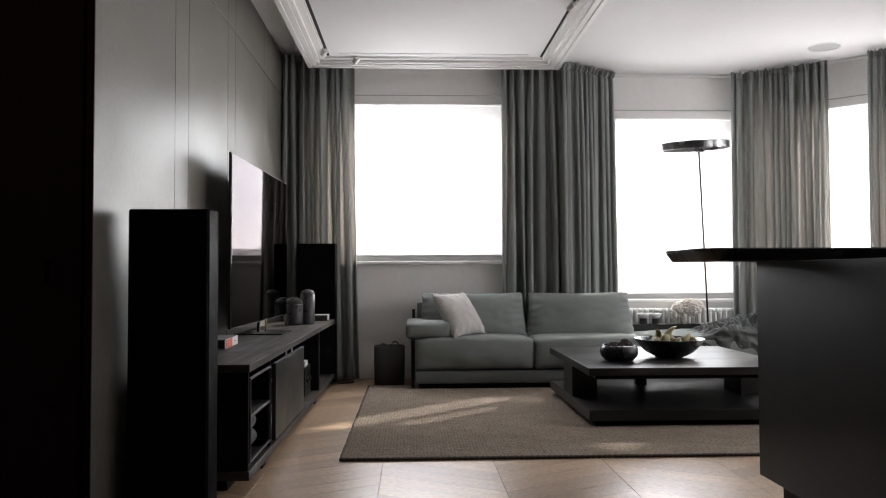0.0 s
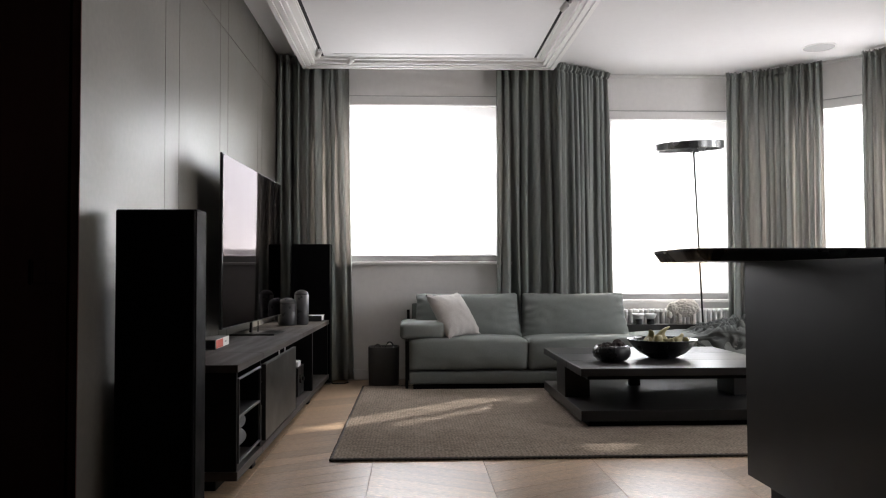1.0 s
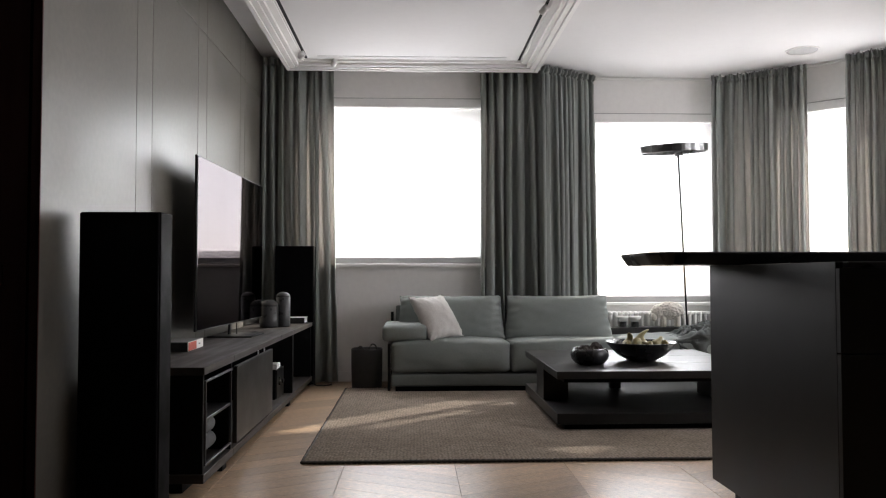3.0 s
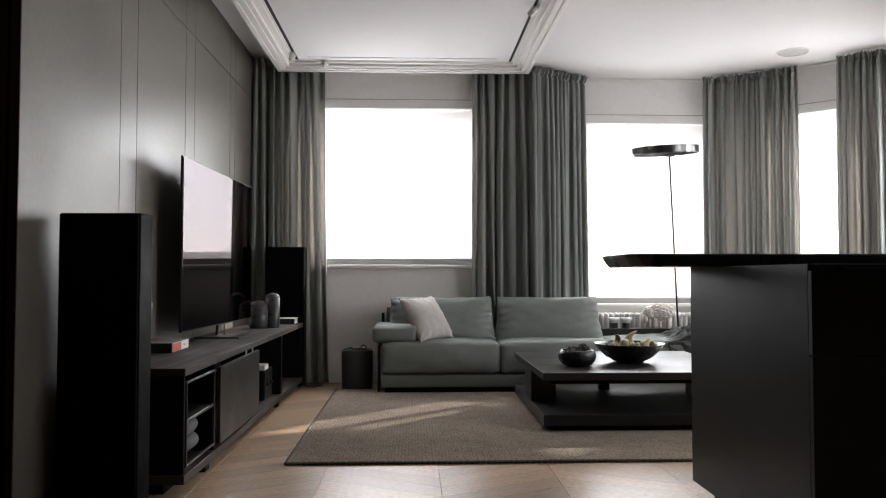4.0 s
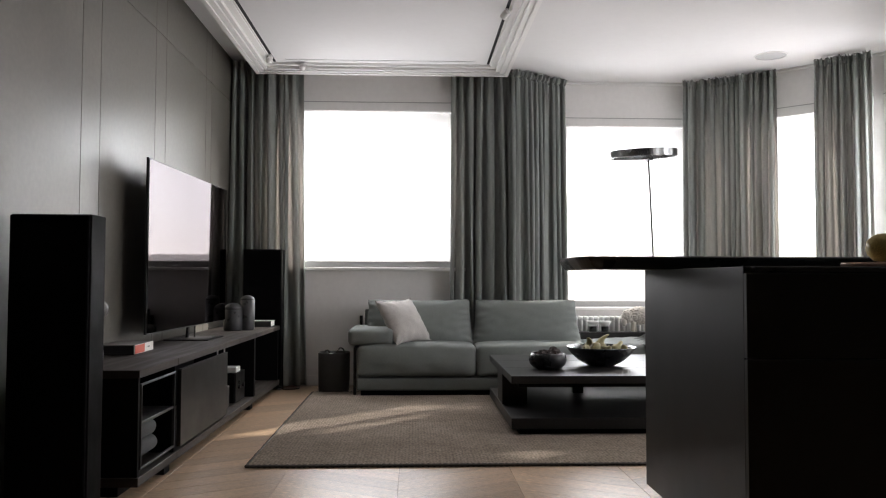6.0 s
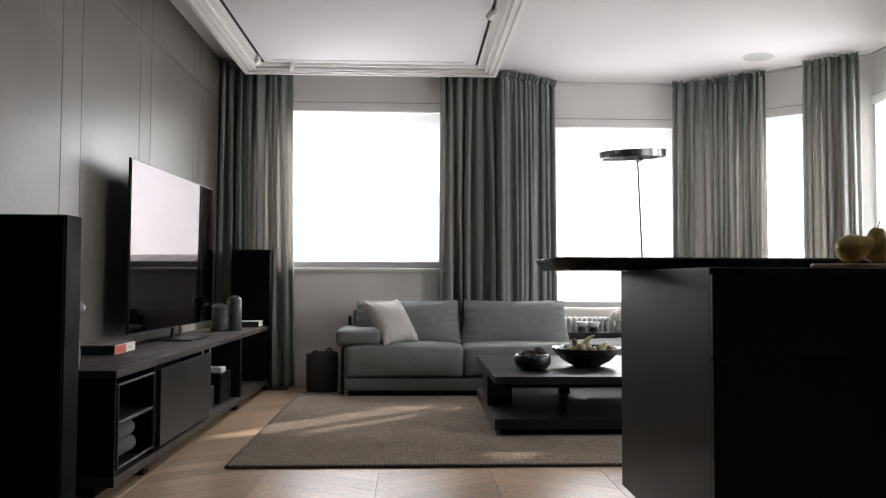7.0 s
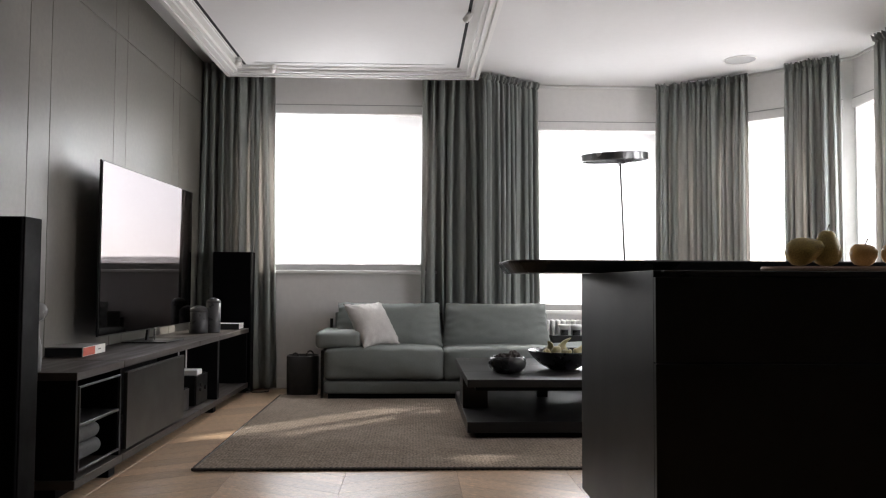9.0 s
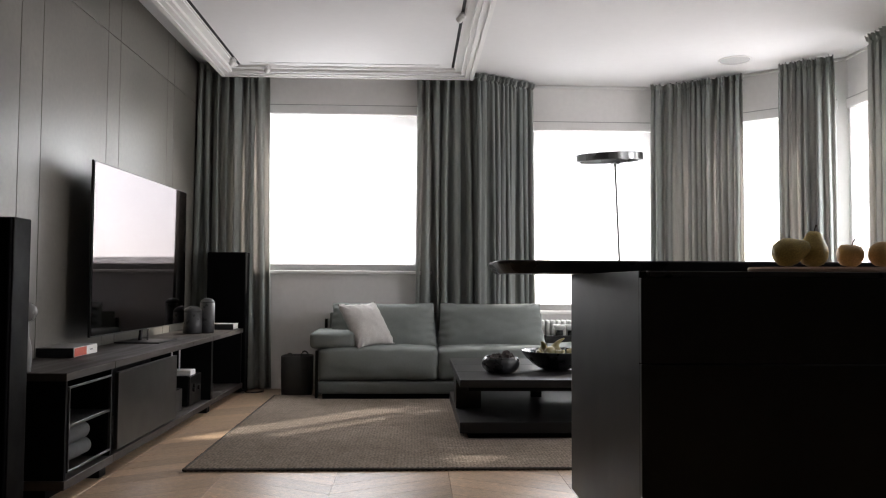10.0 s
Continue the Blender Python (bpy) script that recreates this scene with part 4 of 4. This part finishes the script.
# ---- radiator ----
RD = thing("column_radiator", 1.98, 6.625, 0.08, "white column radiator below the bay window", "radiator")
for k in range(23):
    x0 = 0.045 * k
    bm = bmesh.new()
    for yy in (0.0, 0.045, 0.09):
        box(x0 + 0.006, x0 + 0.032, yy - 0.011, yy + 0.011, 0.02, 0.455, 0.009, 2, bm=bm)
    box(x0 + 0.003, x0 + 0.035, -0.014, 0.104, 0.44, 0.475, 0.012, 2, bm=bm)
    box(x0 + 0.003, x0 + 0.035, -0.014, 0.104, 0.0, 0.035, 0.012, 2, bm=bm)
    part("column", bm, M_RADIATOR, RD, smooth=False)
part("pipe", tube([(0.2, 0.045, 0.01), (0.2, 0.045, -0.08)], 0.01), M_RADIATOR, RD)

# ---- floor lamp with a ring head ----
LP = thing("floor_lamp", 2.665, 6.40, 0, "slim black floor lamp with a wide dark chrome ring head", "floor lamp")
part("base", lathe([(0, 0), (0.14, 0), (0.14, 0.012), (0.132, 0.016), (0, 0.016)], 40), M_METAL, LP, smooth=False)
part("pole", tube([(0.012, 0.0, 0.016), (-0.062, 0.0, 1.85)], 0.0075, 12), M_METAL, LP, smooth=True)
ro, ri = 0.271, 0.256
ring = lathe([(ri, -0.029), (ro - 0.003, -0.030), (ro, -0.027), (ro, 0.027), (ro - 0.003, 0.030), (ri, 0.029), (ri, -0.029)], 72)
head = part("ring_head", moved(ring, pose(-0.14, -0.10, 1.880, 4.5, -2.5, 0)), M_CHROME, LP, "glossy dark chrome ring")
part("joint", box(-0.065, -0.025, -0.02, 0.14, 1.848, 1.862, 0.003), M_METAL, LP)

# ---- ceiling spots and loudspeaker disc ----
for k, (x, y, rx_, ry_) in enumerate(((-0.40, 5.90, 0, 0), (-0.177, 6.09, 0, 0), (1.246, 4.86, 0, 0))):
    root = thing("ceiling_spotlight", x, y, 2.535, "small white cylindrical spotlight hanging from the ceiling slot", "spotlight", 0, "ceiling slot spotlights")
    part("stem", tube([(0, 0, 0.03), (0, 0, -0.012)], 0.007, 10), M_TRIM, root)
    part("barrel", moved(lathe([(0, -0.045), (0.012, -0.045), (0.013, -0.04), (0.021, -0.045), (0.022, 0.0), (0.018, 0.006), (0, 0.008)], 24), pose(0, 0, -0.018, 62, 0, 35)), M_TRIM, root, smooth=False)
    part("lens", moved(lathe([(0, -0.0462), (0.0115, -0.0462), (0.0115, -0.0455), (0, -0.0455)], 20), pose(0, 0, -0.018, 62, 0, 35)), M_GAP, root)
dc = thing("ceiling_speaker", 3.40, 5.90, Z_CEIL, "flat round grey loudspeaker grille set in the ceiling", "speaker")
part("grille", lathe([(0, -0.004), (0.108, -0.004), (0.112, -0.001), (0.112, 0.001), (0, 0.001)], 48), mat("grey_grille", (0.42, 0.42, 0.42), 0.7, scale=80, vary=0.1), dc)
part("rim", lathe([(0.1125, 0.0005), (0.1125, -0.006), (0.120, -0.006), (0.121, 0.0005)], 48), M_TRIM, dc)

# ---- kitchen island ----
IS = thing("kitchen_island", 1.545, 2.167, 0, "matt black kitchen island with a raised bar top", "kitchen island")
IL, ID = 2.3, 0.885
part("plinth", box(0.06, IL - 0.06, 0.06, ID - 0.06, 0.0, 0.099), M_BLACK, IS)
part("side_panel", box(0.0, 0.022, 0.020, ID, 0.10, 0.896, 0.0015, 1), M_ISLAND, IS)
part("body", box(0.0225, IL, 0.021, ID - 0.002, 0.10, 0.880), M_ISLAND, IS)
part("worktop", box(0.0225, IL, 0.0, ID - 0.002, 0.8805, 0.896, 0.0015, 1), M_STONE, IS)
for a, b in ((0.0, 0.75), (0.753, 1.50), (1.503, IL)):
    part("drawer_front", box(a, b, 0.0, 0.0195, 0.655, 0.8775, 0.001, 1), M_ISLAND, IS)
    part("drawer_front", box(a, b, 0.0, 0.0195, 0.10, 0.6515, 0.001, 1), M_ISLAND, IS)
# raised bar top with a rounded end and an under-cut edge
bm = bmesh.new()
outline = []
x0, x1, y0, y1, rr = -0.30, 2.5, 0.64, 1.10, 0.085
for cx, cy, a0 in ((x0 + rr, y0 + rr, 180), (x1 - rr, y0 + rr, 270), (x1 - rr, y1 - rr, 0), (x0 + rr, y1 - rr, 90)):
    for i in range(9):
        a = radians(a0 + 90 * i / 8)
        outline.append((cx + rr * math.cos(a), cy + rr * math.sin(a), math.cos(a), math.sin(a)))
levels = [(0.897, -0.026), (0.904, -0.020), (0.930, -0.002), (0.938, 0.0), (0.942, -0.004)]
rings = [[bm.verts.new((p[0] + p[2] * o, p[1] + p[3] * o, z)) for p in outline] for z, o in levels]
for a, b in zip(rings, rings[1:]):
    for i in range(len(outline)):
        bm.faces.new((a[i], a[(i + 1) % len(outline)], b[(i + 1) % len(outline)], b[i]))
bm.faces.new(rings[0]), bm.faces.new(rings[-1])
part("bar_top", bm, M_STONE, IS, "black stone bar top with a bevelled rounded end")

BD = thing("serving_board", 1.93, 2.26, 0.8965, "pale pinkish round-ended wooden serving board on the island", "serving board")
bm = lathe([(0, 0), (0.19, 0), (0.198, 0.004), (0.20, 0.010), (0.197, 0.016), (0, 0.017)], 56, 0, 0)
for v in bm.verts:
    v.co.x = v.co.x * 1.5 + 0.30
    v.co.y = v.co.y * 0.62 + 0.13
part("board", bm, M_BOARD, BD, smooth=False)
ZP = 0.8965 + 0.017


def fruit(name, x, y, prof, turn, label, category, material, stem=True, group="fruit on the serving board"):
    root = thing(name, x, y, ZP, label, category, 0, group)
    bm = lathe(prof, 32)
    for v in bm.verts:
        v.co *= 1 + 0.035 * noise.noise(v.co * 22 + Vector((x * 9, 0, 0)))
    top = max(p[1] for p in prof)
    moved(bm, turn)
    lo = min(v.co.z for v in bm.verts)
    moved(bm, pose(0, 0, -lo))
    body = part("flesh", bm, material, root, smooth=True)
    if stem:
        s = tube([(0, 0, top - 0.006), (0.002, 0.0, top + 0.008), (0.006, 0.0, top + 0.018)], [0.0022, 0.0018, 0.0026], 8)
        moved(s, pose(0, 0, -lo) @ turn)
        part("stem", s, M_STEM, body)


PEAR = [(0, 0.005), (0.013, 0.0), (0.030, 0.008), (0.0395, 0.024), (0.0415, 0.038), (0.039, 0.052), (0.032, 0.066), (0.025, 0.078), (0.020, 0.087), (0.012, 0.094), (0, 0.093)]
PEAR = [(q, w * 1.1) for q, w in PEAR]
APPLE = [(0, 0.008), (0.008, 0.002), (0.020, 0.0), (0.031, 0.012), (0.0365, 0.030), (0.035, 0.046), (0.027, 0.058), (0.014, 0.062), (0.005, 0.057), (0, 0.053)]
fruit("pear", 1.995, 2.375, PEAR, pose(0, 0, 0, 18, 72, 0), "yellow-green pear lying on the serving board", "pear", M_PEAR)
fruit("pear", 2.108, 2.365, PEAR, pose(0, 0, 0, 0, 3, 0), "yellow-green pear standing on the serving board", "pear", M_PEAR)
fruit("apple", 2.222, 2.38, APPLE, pose(0, 0, 0, 10, 5, 0), "yellow apple on the serving board", "apple", M_APPLE)
fruit("apple", 2.285, 2.365, APPLE, pose(0, 0, 0, 80, 0, 20), "yellow apple lying with its hollow end forward", "apple", M_APPLE)

# ---- chevron parquet ----
COLW, PW, SK = 0.503, 0.14, 0.55


def plank_bm(sign):
    bm = bmesh.new()
    g = 0.0002
    w = COLW / 2 - 0.0007
    dy = SK * COLW / 2
    lo = [(-w, -sign * dy + g), (w, sign * dy + g), (w, sign * dy + PW - g), (-w, -sign * dy + PW - g)]
    b = [bm.verts.new((x, y, -0.006)) for x, y in lo]
    m = [bm.verts.new((x, y, -0.0008)) for x, y in lo]
    c = [bm.verts.new((x * 0.9965, y + (0.0003 if i < 2 else -0.0003), 0.0)) for i, (x, y) in enumerate(lo)]
    for p, q in ((b, m), (m, c)):
        for i in range(4):
            bm.faces.new((p[i], p[(i + 1) % 4], q[(i + 1) % 4], q[i]))
    bm.faces.new(c)
    return bm


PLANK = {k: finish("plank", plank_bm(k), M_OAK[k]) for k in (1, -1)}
rest = {1: bmesh.new(), -1: bmesh.new()}
for ci in range(-2, 9):
    cx = 0.11 + COLW * (ci + 0.5)
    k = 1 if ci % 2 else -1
    for row in range(int(9.6 / PW)):
        y = -2.8 + PW * row
        if -0.9 < cx < 2.7 and 2.45 < y < 6.5:
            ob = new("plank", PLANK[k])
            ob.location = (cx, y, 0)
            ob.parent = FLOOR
        else:
            n0 = len(rest[k].verts)
            rest[k].from_mesh(PLANK[k])
            rest[k].verts.ensure_lookup_table()
            for v in rest[k].verts[n0:]:
                v.co += Vector((cx, y, 0))
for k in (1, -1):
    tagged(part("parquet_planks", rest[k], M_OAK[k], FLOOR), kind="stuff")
